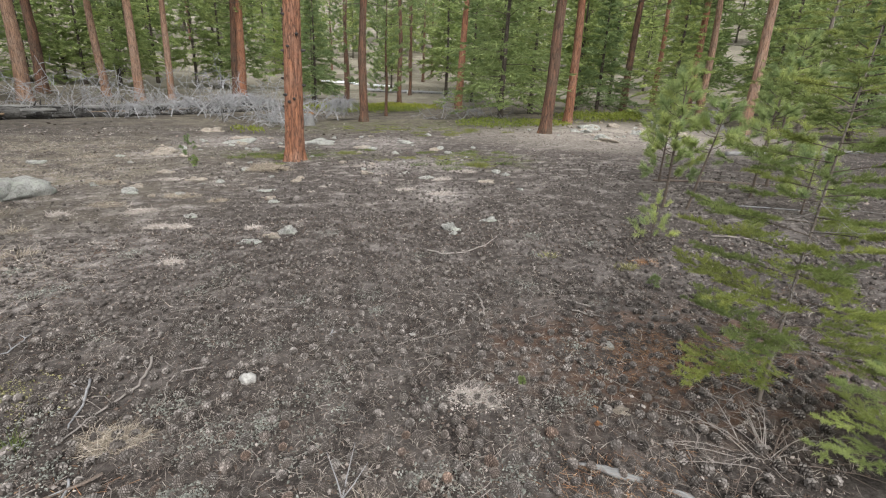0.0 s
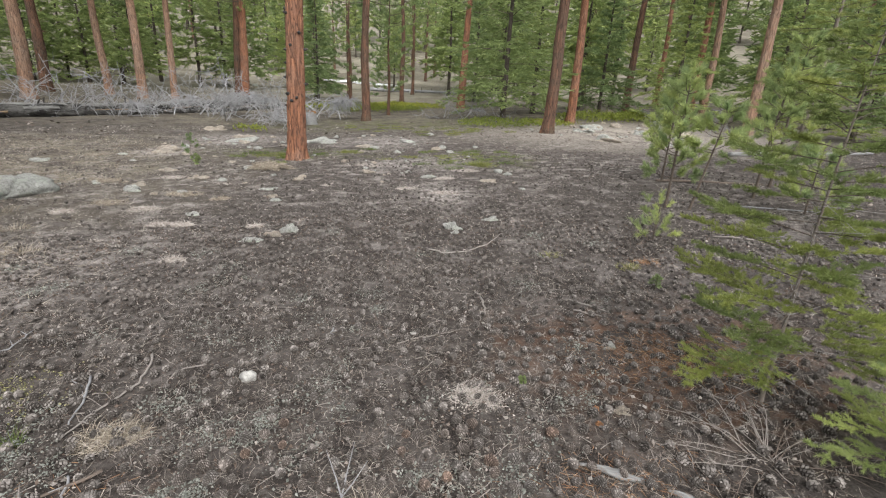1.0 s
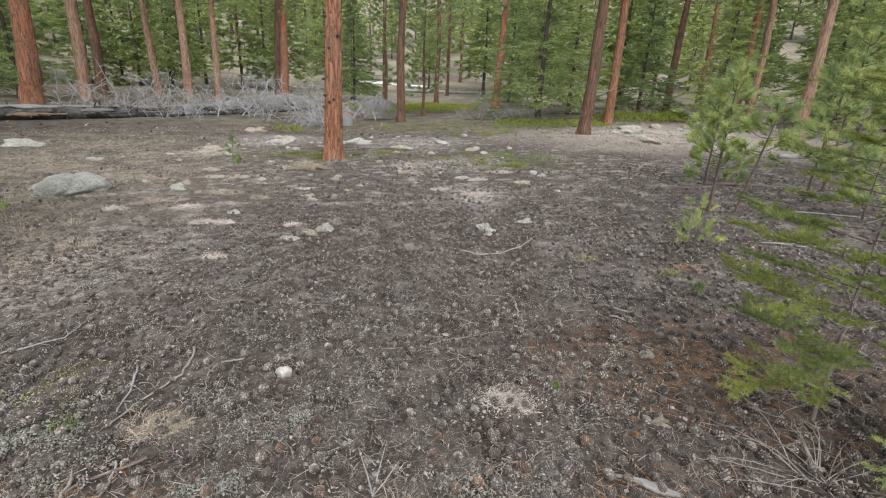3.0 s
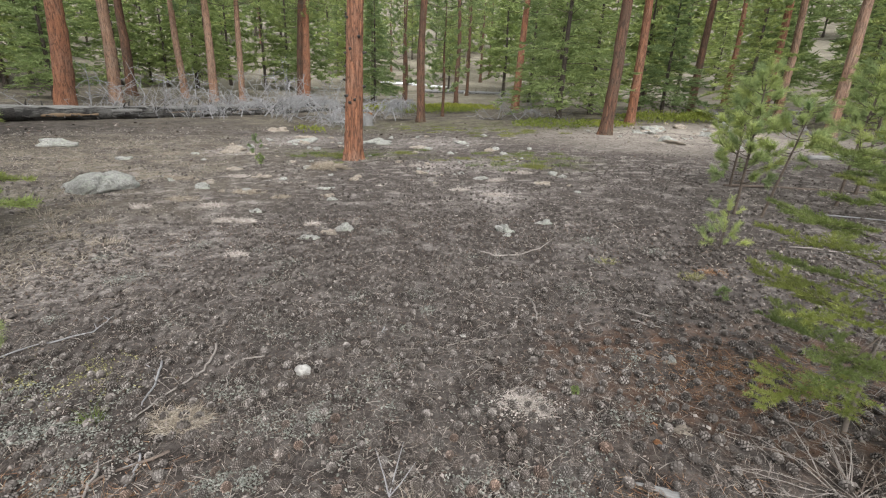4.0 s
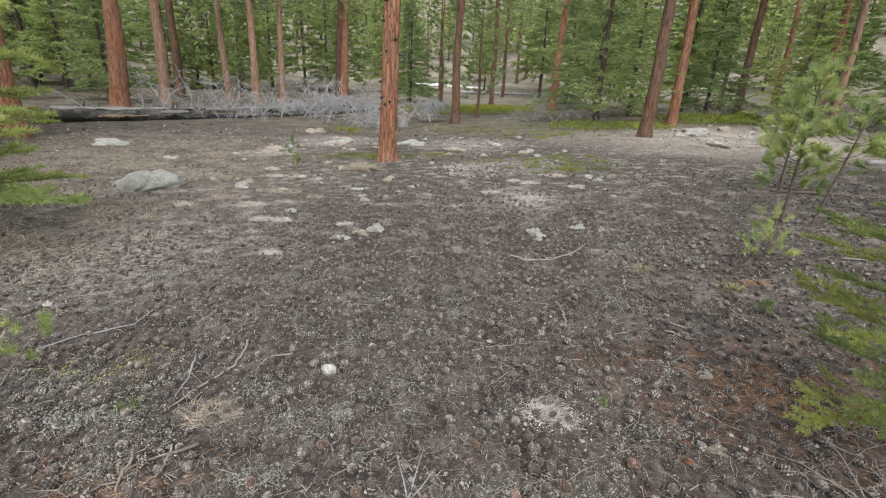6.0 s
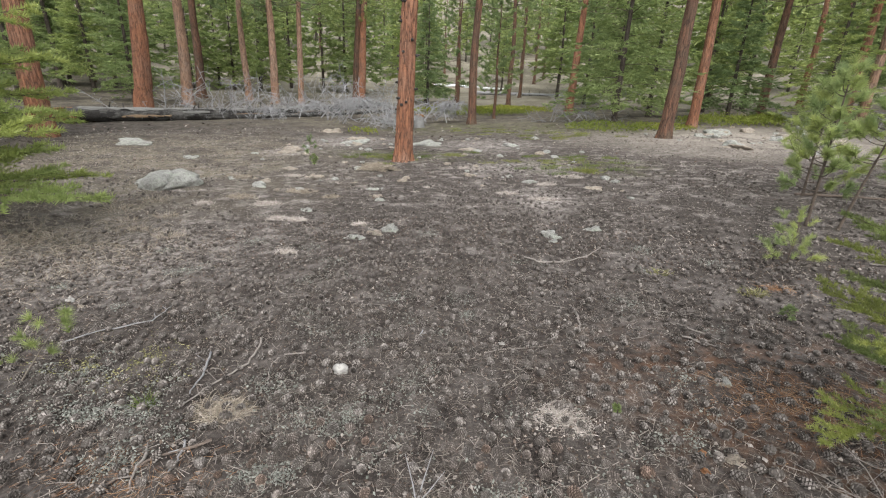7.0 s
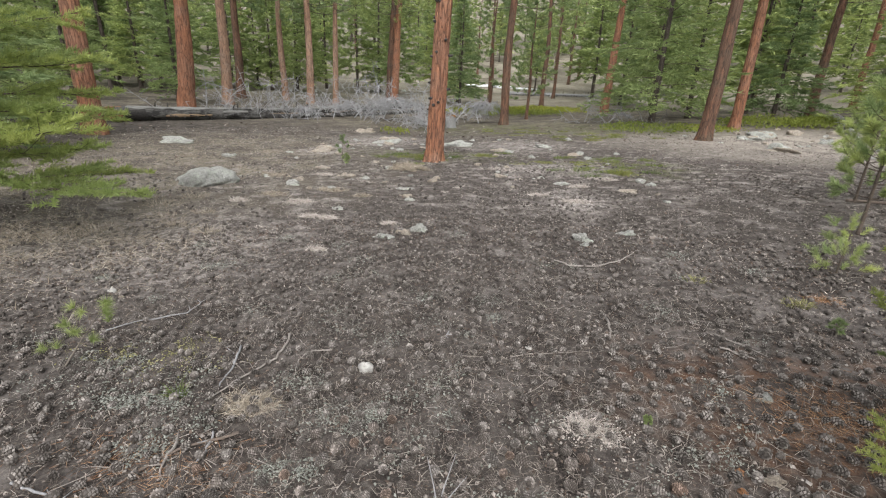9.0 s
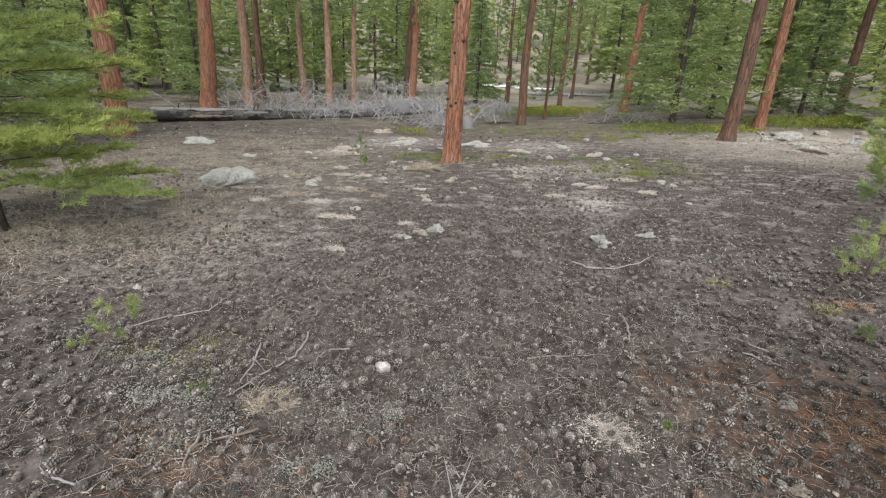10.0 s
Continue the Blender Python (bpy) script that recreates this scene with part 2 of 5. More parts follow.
def bark_material(name, plate, plate2, crack, sx=9.0, grey=(0.2, 0.17, 0.15)):
    k = Mat(name, 0.9, 0.15)
    warp = k.scaled((sx, sx, sx * 0.11))
    n = k.node("ShaderNodeMix")
    n.data_type = "VECTOR"
    n.inputs[0].default_value = 0.06
    k.put(n.inputs[4], warp)
    wob = k.node("ShaderNodeTexNoise")
    k.put(wob.inputs["Vector"], warp)
    wob.inputs["Scale"].default_value = 1.6
    sc = k.node("ShaderNodeVectorMath")
    sc.operation = "SCALE"
    k.put(sc.inputs[0], wob.outputs["Color"])
    sc.inputs["Scale"].default_value = 14
    k.put(n.inputs[5], sc.outputs[0])
    edge = k.voronoi(1.3, n.outputs[1], "DISTANCE_TO_EDGE")
    cell = k.voronoi(1.3, n.outputs[1], "F1", "Color")
    tone = k.node("ShaderNodeSeparateColor")
    k.put(tone.inputs[0], cell)
    c = k.mix(tone.outputs[0], plate, plate2)
    c = k.mix(k.ramp(k.noise(1.1, 5, 0.65), (0.45, 0.0), (0.68, 0.8)), c, grey)
    c = k.mix(k.ramp(k.noise(60, 4, 0.7, k.scaled((1, 1, 0.3))), (0.35, 0.55), (0.65, 0.0)), c, crack)
    c = k.mix(k.ramp(edge, (0.0, 0.85), (0.10, 0.0)), c, crack)
    h = k.math("ADD", k.ramp(edge, (0.0, 0.0), (0.2, 1.0)), k.math("MULTIPLY", k.noise(70, 4, 0.7), 0.25))
    k.bump(h, 0.8, 0.025)
    return k.done(c)


def leaf_material(name, dark, mid, light, through=0.4, vary=0.2, clump=6.0):
    k = Mat(name, 0.6, 0.3)
    tone = k.math("ADD", k.math("MULTIPLY", k.island(), 0.4), k.math("MULTIPLY", k.ramp(k.noise(clump, 3, 0.6), (0.32, 0.0), (0.68, 1.0)), 0.6))
    c = k.ramp(tone, (0.0, dark), (0.55, mid), (1.0, light))
    tint = k.ramp(k.each(), (0.0, (1 - 1.25 * vary, 1 - vary, 1 - 0.6 * vary)), (1.0, (1 + 1.1 * vary, 1 + 0.7 * vary, 1 - 0.1 * vary)))
    c = k.mix(1.0, c, tint, "MULTIPLY")
    c = k.mix(k.ramp(k.noise(2.5, 3, 0.6), (0.35, 0.5), (0.65, 0.0)), c, k.mix(1.0, c, (0.72, 0.8, 0.82), "MULTIPLY"))
    m = k.done(c)
    tr = k.node("ShaderNodeBsdfTranslucent")
    k.put(tr.inputs["Color"], c)
    mx = k.node("ShaderNodeMixShader")
    mx.inputs[0].default_value = through
    k.put(mx.inputs[1], k.b.outputs[0])
    k.put(mx.inputs[2], tr.outputs[0])
    k.put(k.t.nodes["Material Output"].inputs["Surface"], mx.outputs[0])
    return m


def dead_wood_material(name, light, dark, grain=(40, 40, 4), char=0.0):
    k = Mat(name, 0.85, 0.2)
    g = k.noise(1.0, 5, 0.7, k.scaled(grain))
    c = k.ramp(g, (0.3, dark), (0.7, light))
    c = k.mix(k.math("MULTIPLY", k.each(), 0.35), c, dark)
    if char:
        burnt = k.ramp(k.noise(1.0, 8, 0.8, k.scaled((3.5, 0.6, 3.5))), (0.45, 0.0), (0.56, char))
        c = k.mix(burnt, c, (0.018, 0.017, 0.017))
        c = k.mix(k.ramp(k.noise(0.9, 4, 0.6, k.scaled((1, 1, 2.0))), (0.66, 0.0), (0.72, 0.5)), c, (0.26, 0.165, 0.09))
    k.bump(g, 0.6, 0.01)
    return k.done(c)


def rock_material(name, base, pale, lichen, spread=0.5):
    k = Mat(name, 0.85, 0.25)
    c = k.ramp(k.noise(13, 9, 0.9), (0.42, base), (0.56, pale))
    c = k.mix(k.ramp(k.noise(2.2, 6, 0.75), (0.5, 0.0), (0.6, 0.35)), c, (0.15, 0.14, 0.13))
    c = k.mix(k.ramp(k.noise(34, 4, 0.8), (0.38, 0.6), (0.46, 0.0)), c, (0.07, 0.066, 0.06))
    c = k.mix(k.ramp(k.noise(90, 3, 0.7), (0.38, 0.55), (0.5, 0.0)), c, (0.08, 0.075, 0.07))
    c = k.mix(k.ramp(k.noise(5.5, 6, 0.75), (0.52, 0.0), (0.6, spread)), c, lichen)
    c = k.mix(k.math("MULTIPLY", k.each(), 0.3), c, base)
    k.bump(k.math("ADD", k.noise(6, 8, 0.8), k.math("MULTIPLY", k.noise(50, 4, 0.8), 0.4)), 1.0, 0.09)
    return k.done(c)


def quartz_material():
    k = Mat("white_quartz", 0.55, 0.4)
    c = k.ramp(k.noise(30, 6, 0.7), (0.38, (0.27, 0.265, 0.25)), (0.6, (0.52, 0.515, 0.495)))
    c = k.mix(k.ramp(k.noise(12, 4, 0.7), (0.56, 0.0), (0.64, 0.7)), c, (0.24, 0.20, 0.165))
    k.bump(k.noise(25, 6, 0.75), 0.8, 0.02)
    return k.done(c)


def litter_material(name, *stops, rough=0.8):
    k = Mat(name, rough, 0.2)
    c = k.ramp(k.island(), *stops)
    c = k.mix(k.ramp(k.noise(60, 4, 0.7), (0.3, 0.45), (0.65, 0.0)), c, k.mix(1.0, c, (0.4, 0.37, 0.35), "MULTIPLY"))
    return k.done(c)


def cone_material(name, *stops):
    k = Mat(name, 0.85, 0.15).world()
    c = k.ramp(k.island(), *stops)
    c = k.mix(1.0, c, k.ramp(k.noise(11, 2, 0.5), (0.35, (0.68, 0.68, 0.68)), (0.65, (1.25, 1.26, 1.26))), "MULTIPLY")
    c = k.mix(k.ramp(k.each(), (0.0, 0.0), (0.9, 0.2), (1.0, 0.8)), c, k.mix(1.0, c, (1.25, 0.92, 0.75), "MULTIPLY"))
    return k.done(c)


M_GROUND = ground_material()
M_BARK = bark_material("ponderosa_bark", (0.38, 0.175, 0.10), (0.28, 0.13, 0.08), (0.06, 0.036, 0.028), 9, (0.33, 0.205, 0.15))
M_BARK_PALE = bark_material("pale_ponderosa_bark", (0.42, 0.26, 0.175), (0.33, 0.205, 0.145), (0.09, 0.06, 0.048), 9, (0.36, 0.29, 0.235))
M_BARK_RED = bark_material("dark_red_bark", (0.24, 0.125, 0.082), (0.14, 0.085, 0.062), (0.035, 0.026, 0.021), 9, (0.12, 0.105, 0.082))
M_BARK_GREY = bark_material("grey_fir_bark", (0.12, 0.10, 0.085), (0.085, 0.072, 0.062), (0.03, 0.025, 0.022), 16)
M_TWIG = dead_wood_material("sapling_bark", (0.24, 0.215, 0.19), (0.12, 0.10, 0.085), (30, 30, 8))
M_STEM = dead_wood_material("pale_sapling_stem", (0.36, 0.35, 0.345), (0.21, 0.20, 0.195), (30, 30, 8))
M_LIMB = dead_wood_material("limb_bark", (0.14, 0.115, 0.095), (0.06, 0.048, 0.04), (20, 20, 20))
M_SILVER = dead_wood_material("silvered_dead_wood", (0.37, 0.375, 0.39), (0.20, 0.20, 0.207), (40, 40, 40))
M_DRIFT = dead_wood_material("grey_driftwood", (0.36, 0.365, 0.365), (0.13, 0.13, 0.128), (8, 90, 90))
M_STICK = dead_wood_material("weathered_stick", (0.38, 0.35, 0.325), (0.18, 0.16, 0.148), (60, 60, 60))
M_STICK_DARK = dead_wood_material("dark_stick", (0.21, 0.17, 0.145), (0.10, 0.08, 0.068), (60, 60, 60))
M_LOG = dead_wood_material("charred_log_wood", (0.17, 0.168, 0.16), (0.04, 0.038, 0.036), (3, 3, 45), 0.85)
M_LOG_GREY = dead_wood_material("weathered_log_face", (0.30, 0.30, 0.29), (0.10, 0.099, 0.094), (3, 3, 60))
M_LOG_TAN = dead_wood_material("bare_tan_log_wood", (0.36, 0.265, 0.175), (0.13, 0.09, 0.06), (3, 3, 60))
M_CHAR = dead_wood_material("charcoal", (0.09, 0.085, 0.08), (0.015, 0.014, 0.014), (12, 12, 30))
M_HEART = dead_wood_material("rotten_heartwood", (0.40, 0.22, 0.10), (0.13, 0.07, 0.04), (4, 40, 40))
M_FIR = leaf_material("fir_needles", (0.135, 0.17, 0.055), (0.255, 0.305, 0.095), (0.41, 0.46, 0.175), 0.45)
M_FIR_YOUNG = leaf_material("young_fir_needles", (0.20, 0.255, 0.09), (0.36, 0.43, 0.15), (0.51, 0.57, 0.235), 0.58, 0.15, 3.0)
M_PINE = leaf_material("young_pine_needles", (0.23, 0.29, 0.125), (0.42, 0.50, 0.215), (0.60, 0.68, 0.33), 0.58)
M_FAR_FIR = leaf_material("forest_fir_needles", (0.13, 0.175, 0.07), (0.33, 0.41, 0.17), (0.58, 0.66, 0.31), 0.55, 0.18, 1.2)
M_FAR_PINE = leaf_material("forest_pine_needles", (0.13, 0.18, 0.08), (0.32, 0.40, 0.175), (0.55, 0.63, 0.31), 0.55, 0.18, 1.2)
M_MAT = leaf_material("juniper_mat_leaves", (0.13, 0.16, 0.03), (0.25, 0.285, 0.05), (0.40, 0.42, 0.09))
M_GRASS = leaf_material("green_grass", (0.09, 0.13, 0.03), (0.15, 0.2, 0.05), (0.24, 0.28, 0.1))
M_TURF = leaf_material("yellow_green_turf", (0.12, 0.135, 0.04), (0.23, 0.25, 0.075), (0.36, 0.375, 0.14), 0.35, 0.1, 2.0)
M_ROCK = rock_material("lichened_granite", (0.32, 0.325, 0.305), (0.57, 0.58, 0.55), (0.47, 0.51, 0.44), 0.75)
M_ROCK_TAN = rock_material("tan_granite", (0.30, 0.255, 0.205), (0.56, 0.50, 0.43), (0.45, 0.42, 0.37))
M_ROCK_WHITE = quartz_material()
M_ROCK_RUST = rock_material("rust_orange_stone", (0.30, 0.13, 0.055), (0.46, 0.24, 0.12), (0.36, 0.2, 0.1), 0.3)
M_CONE = cone_material("pine_cone_scales", (0.0, (0.034, 0.030, 0.027)), (0.6, (0.062, 0.055, 0.05)), (1.0, (0.10, 0.09, 0.083)))
M_CONE_DULL = cone_material("dull_pine_cone", (0.0, (0.075, 0.067, 0.062)), (0.6, (0.125, 0.114, 0.107)), (1.0, (0.20, 0.185, 0.174)))
M_CONE_TIP = cone_material("pine_cone_tips", (0.0, (0.095, 0.087, 0.081)), (0.6, (0.165, 0.153, 0.145)), (1.0, (0.28, 0.263, 0.25)))
M_NEEDLE = litter_material("fallen_needles", (0.0, (0.055, 0.044, 0.038)), (0.5, (0.15, 0.127, 0.111)), (0.85, (0.31, 0.277, 0.249)), (1.0, (0.52, 0.475, 0.42)))
M_STRAW = litter_material("dry_grass_blades", (0.0, (0.22, 0.185, 0.14)), (0.5, (0.35, 0.305, 0.245)), (1.0, (0.52, 0.47, 0.40)))
M_BLEACHED = litter_material("bleached_grass", (0.0, (0.33, 0.29, 0.262)), (0.5, (0.48, 0.44, 0.405)), (1.0, (0.66, 0.615, 0.58)))
M_FLECK = litter_material("bleached_flecks", (0.0, (0.18, 0.16, 0.145)), (0.6, (0.29, 0.265, 0.245)), (1.0, (0.46, 0.43, 0.40)))
M_LICHEN = litter_material("grey_lichen", (0.0, (0.13, 0.137, 0.122)), (0.6, (0.215, 0.227, 0.205)), (1.0, (0.33, 0.345, 0.315)))
M_MOSS = litter_material("yellow_moss", (0.0, (0.12, 0.12, 0.05)), (0.6, (0.25, 0.245, 0.11)), (1.0, (0.40, 0.385, 0.2)))
M_RUST = litter_material("rusty_needles", (0.0, (0.17, 0.085, 0.045)), (0.6, (0.33, 0.185, 0.10)), (1.0, (0.48, 0.32, 0.19)))
M_STUBBLE = litter_material("dead_stubble", (0.0, (0.06, 0.051, 0.046)), (0.55, (0.15, 0.13, 0.118)), (0.85, (0.27, 0.245, 0.226)), (1.0, (0.42, 0.388, 0.36)))
M_CHIP = litter_material("bark_chips", (0.0, (0.07, 0.05, 0.04)), (0.6, (0.15, 0.115, 0.095)), (0.85, (0.27, 0.235, 0.21)), (1.0, (0.40, 0.365, 0.335)))
M_CRUMB = litter_material("earth_crumbs", (0.0, (0.04, 0.034, 0.031)), (0.5, (0.095, 0.082, 0.074)), (0.85, (0.19, 0.172, 0.16)), (1.0, (0.40, 0.37, 0.345)))
M_SNOW = Mat("old_snow", 0.6, 0.3).done((0.85, 0.87, 0.9))


# ---- ground ----
def build_ground():
    front = np.radians(np.concatenate([np.arange(-62, 62, 0.25), np.arange(62, 298, 3.0)]))
    ring = np.concatenate([[0.05], 0.5 * 1.06 ** np.arange(0, 15), 1.2 * 1.0135 ** np.arange(0, 142), 8.06 * 1.045 ** np.arange(0, 100)])
    a, r = np.meshgrid(front, ring)
    x, y = r * np.sin(a), r * np.cos(a)
    v = np.stack([x, y, ground_z(x, y)], -1).reshape(-1, 3)
    s = Soup()
    f = grid_faces(len(ring), len(front))
    s.add(v, f[:, ::-1])
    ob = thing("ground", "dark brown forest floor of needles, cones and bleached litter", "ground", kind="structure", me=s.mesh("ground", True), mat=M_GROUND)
    return ob


build_ground()


# ---- trees ----
def trunk_mesh(rng, height, r0, lean=(0, 0), sides=20, rings=40, rough=0.035, flare=0.35, top=0.12, dense=0.0):
    """A tapered trunk with a flared foot and uneven bark plates. dense: metres of fine rings at the foot."""
    z = np.linspace(0, height, rings)
    if dense:
        z = np.concatenate([np.linspace(0, dense, rings * 5), np.linspace(dense, height, rings)[1:]])
    z = np.concatenate([[-0.35], z])
    w = np.arange(sides) * 2 * math.pi / sides
    zz, ww = np.meshgrid(z, w, indexing="ij")
    u = np.clip(zz / height, 0, 1)
    r = r0 * ((1 - u) ** 0.8 * (1 - top) + top) * (1 + flare * np.exp(-np.maximum(zz, 0) / (r0 * 1.1)) * (0.8 + 0.35 * np.sin(ww * 5 + rng.random() * 6)))
    o = rng.random() * 90
    r = r * (1 + rough * 2 * (vnoise(ww * 3.2 + o, zz * 1.1, 5) - 0.5) + rough * 2.4 * (vnoise(ww * sides / 7 + o, zz * 5.5 + o, 6) - 0.5))
    if dense:
        q = np.abs(vnoise(ww * 5.1 + o + 0.8 * vnoise(zz * 2, ww, 9), zz * 1.7, 7) - 0.5) * 2
        r = r - 0.03 * np.exp(-(q / 0.13) ** 2)
    bx, by = lean
    x = r * np.cos(ww) + bx * zz + 0.06 * (vnoise(zz * 0.25 + o, zz * 0, 8) - 0.5) * np.minimum(zz, 3)
    y = r * np.sin(ww) + by * zz
    s = Soup().add(np.stack([x, y, zz], -1), grid_faces(len(z), sides)[:, ::-1] * 1)
    return s.mesh("trunk", True)


def at_height(h, lean):
    return np.array([lean[0] * h, lean[1] * h, h])


def fir_crown(rng, height, low, reach, limbs, twigs, needle, width, per, r0, lean=(0, 0), droop=0.35, rise=0.25, dead=0.0, sides=4, top_power=0.85):
    """Limbs in rough whorls with flat, feathery sprays."""
    wood, leaf = Soup(), Soup()
    az = rng.random() * 6.28
    for i in range(limbs):
        u = (i + rng.random()) / limbs
        h = low + (height - low) * (u ** 0.9) * 0.985
        az += 2.4 + rng.normal() * 0.35
        length = reach * max(0.05, (1 - u) ** top_power) * (0.65 + 0.55 * rng.random()) + 0.04 * reach
        d = np.array([math.cos(az), math.sin(az), 0])
        k = np.linspace(0, 1, 6)
        bend = rng.normal() * 0.12
        e = np.array([-d[1], d[0], 0])
        up = rise * (0.4 + u) + rng.normal() * 0.06
        line = at_height(h, lean) + length * (k[:, None] * d + (bend * k * k)[:, None] * e + ((up * k - droop * (1 - 0.6 * u) * k * k))[:, None] * np.array([0, 0, 1]))
        thick = max(0.006, r0 * 0.22 * (length / reach))
        wood.add(*tube(line, thick * (1 - 0.85 * k), sides, False))
        if rng.random() < dead * (1 - u):
            continue
        n = max(3, int(twigs * (0.4 + 0.6 * length / reach)))
        for j in range(n):
            v = 0.13 + 0.87 * (j + rng.random() * 0.8) / n
            p = np.array([np.interp(v, k, line[:, c]) for c in range(3)])
            side = 1 if j % 2 else -1
            tl = length * (0.42 * (1 - v) + 0.10) * (0.6 + 0.7 * rng.random())
            td = unit(d * (0.75 + 0.4 * v) + e * side * (1.0 - 0.45 * v) + np.array([0, 0, rng.normal() * 0.16 + 0.05]))
            q = p + td * tl
            wood.add(*tube([p, (p + q) / 2 + [0, 0, -0.03 * tl], q], [thick * 0.3, thick * 0.22, thick * 0.1], 3, False))
            c = max(3, int(per * tl / (reach * 0.25)))
            leaf.add(*brush(rng, p + 0.15 * (q - p), q, c, needle, width, 0.9, 0.15))
            m = p + (q - p) * 0.55
            for sgn in (1, -1):
                q2 = m + unit(td + sgn * 0.8 * np.cross(td, [0, 0, 1])) * tl * 0.45
                leaf.add(*brush(rng, m, q2, max(2, c // 2), needle, width, 0.9, 0.15))
        leaf.add(*brush(rng, line[3], line[5], max(4, per), needle, width, 0.9, 0.1))
    tip = at_height(height, lean)
    leaf.add(*brush(rng, tip - [0, 0, reach * 0.25], tip + [0, 0, 0.02], per, needle, width, 0.8))
    return wood.mesh("branchwork"), leaf.mesh("crown")


def bushy_fir_crown(rng, height, low, reach, boughs, shoots, needle, width, per, r0, droop=0.3, rise=0.2, top_power=0.85, dead=0, bare=0.3, split=None, fans=2):
    """Separate boughs with bushy outer shoots, and thin dead twigs low on the stem."""
    az = rng.random() * 6.28
    for i in range(boughs):
        wood, leaf = Soup(), Soup()
        split.append((wood, leaf))
        u = (i + rng.random()) / boughs
        h = low + (height - low) * u ** 0.95 * 0.98
        az += 2.4 + rng.normal() * 0.3
        length = reach * ((1 - u) ** top_power + 0.06) * (0.72 + 0.45 * rng.random())
        d = np.array([math.cos(az), math.sin(az), 0])
        e = np.array([-d[1], d[0], 0])
        k = np.linspace(0, 1, 6)
        bend, up = rng.normal() * 0.15, rise * (0.5 + u) + rng.normal() * 0.08
        z = np.array([0, 0, 1.0])
        line = h * z + length * (k[:, None] * d + (bend * k * k)[:, None] * e + (up * k - droop * (1 - 0.7 * u) * k * k + 0.10 * k ** 4)[:, None] * z)
        thick = max(0.0035, r0 * 0.2 * length / reach)
        wood.add(*tube(line, thick * (1 - 0.8 * k), 4, False))
        n = max(4, int(shoots * (0.35 + 0.65 * length / reach)))
        for j in range(n):
            v = bare + (1 - bare) * (j + 0.7 * rng.random()) / n
            p = np.array([np.interp(v, k, line[:, c]) for c in range(3)])
            tl = length * (0.34 * (1 - v) + 0.13) * (0.6 + 0.6 * rng.random())
            td = unit(d * 0.95 + e * (1 if j % 2 else -1) * (0.85 - 0.4 * v) + z * (0.12 + rng.normal() * 0.15))
            q = p + td * tl
            wood.add(*tube([p, q], [thick * 0.3, thick * 0.12], 3, False))
            c = max(6, int(per * tl / (reach * 0.25)))
            leaf.add(*brush(rng, p + 0.1 * (q - p), q + td * 0.02 * reach, c, needle, width, 0.8, 0.45))
            for g in range(fans):
                m = p + (q - p) * (0.45 if fans == 2 else 0.15 + 0.7 * rng.random())
                q2 = m + unit(td + (1, -1)[g % 2] * 0.75 * np.cross(td, z) + 0.12 * z) * tl * (0.5 if fans == 2 else 0.42)
                leaf.add(*brush(rng, m, q2, max(4, c // 2), needle, width, 0.8, 0.45))
        leaf.add(*brush(rng, line[3], line[5], per, needle, width, 0.8, 0.4))
    for i in range(dead):
        h = low * 0.4 + (height * 0.6 - low * 0.4) * rng.random()
        a, ln = rng.random() * 6.28, reach * (0.25 + 0.45 * rng.random())
        d = unit([math.cos(a), math.sin(a), rng.normal() * 0.25])
        p = np.array([0, 0, h])
        wood = Soup().add(*tube([p, p + d * ln * 0.5 + rng.normal(size=3) * 0.02, p + d * ln + rng.normal(size=3) * 0.04], [r0 * 0.09, r0 * 0.065, r0 * 0.03], 3, False))
        for j in range(3):
            q = p + d * ln * (0.3 + 0.6 * rng.random())
            wood.add(*tube([q, q + unit(d + rng.normal(size=3) * 0.6) * ln * 0.35], [r0 * 0.045, r0 * 0.02], 3, False))
        split.append((wood, Soup()))
    leaf = Soup().add(*brush(rng, [0, 0, height - 0.3 * reach], [0, 0, height + 0.02], per * 2, needle, width, 0.8))
    return None, leaf.mesh("crown")


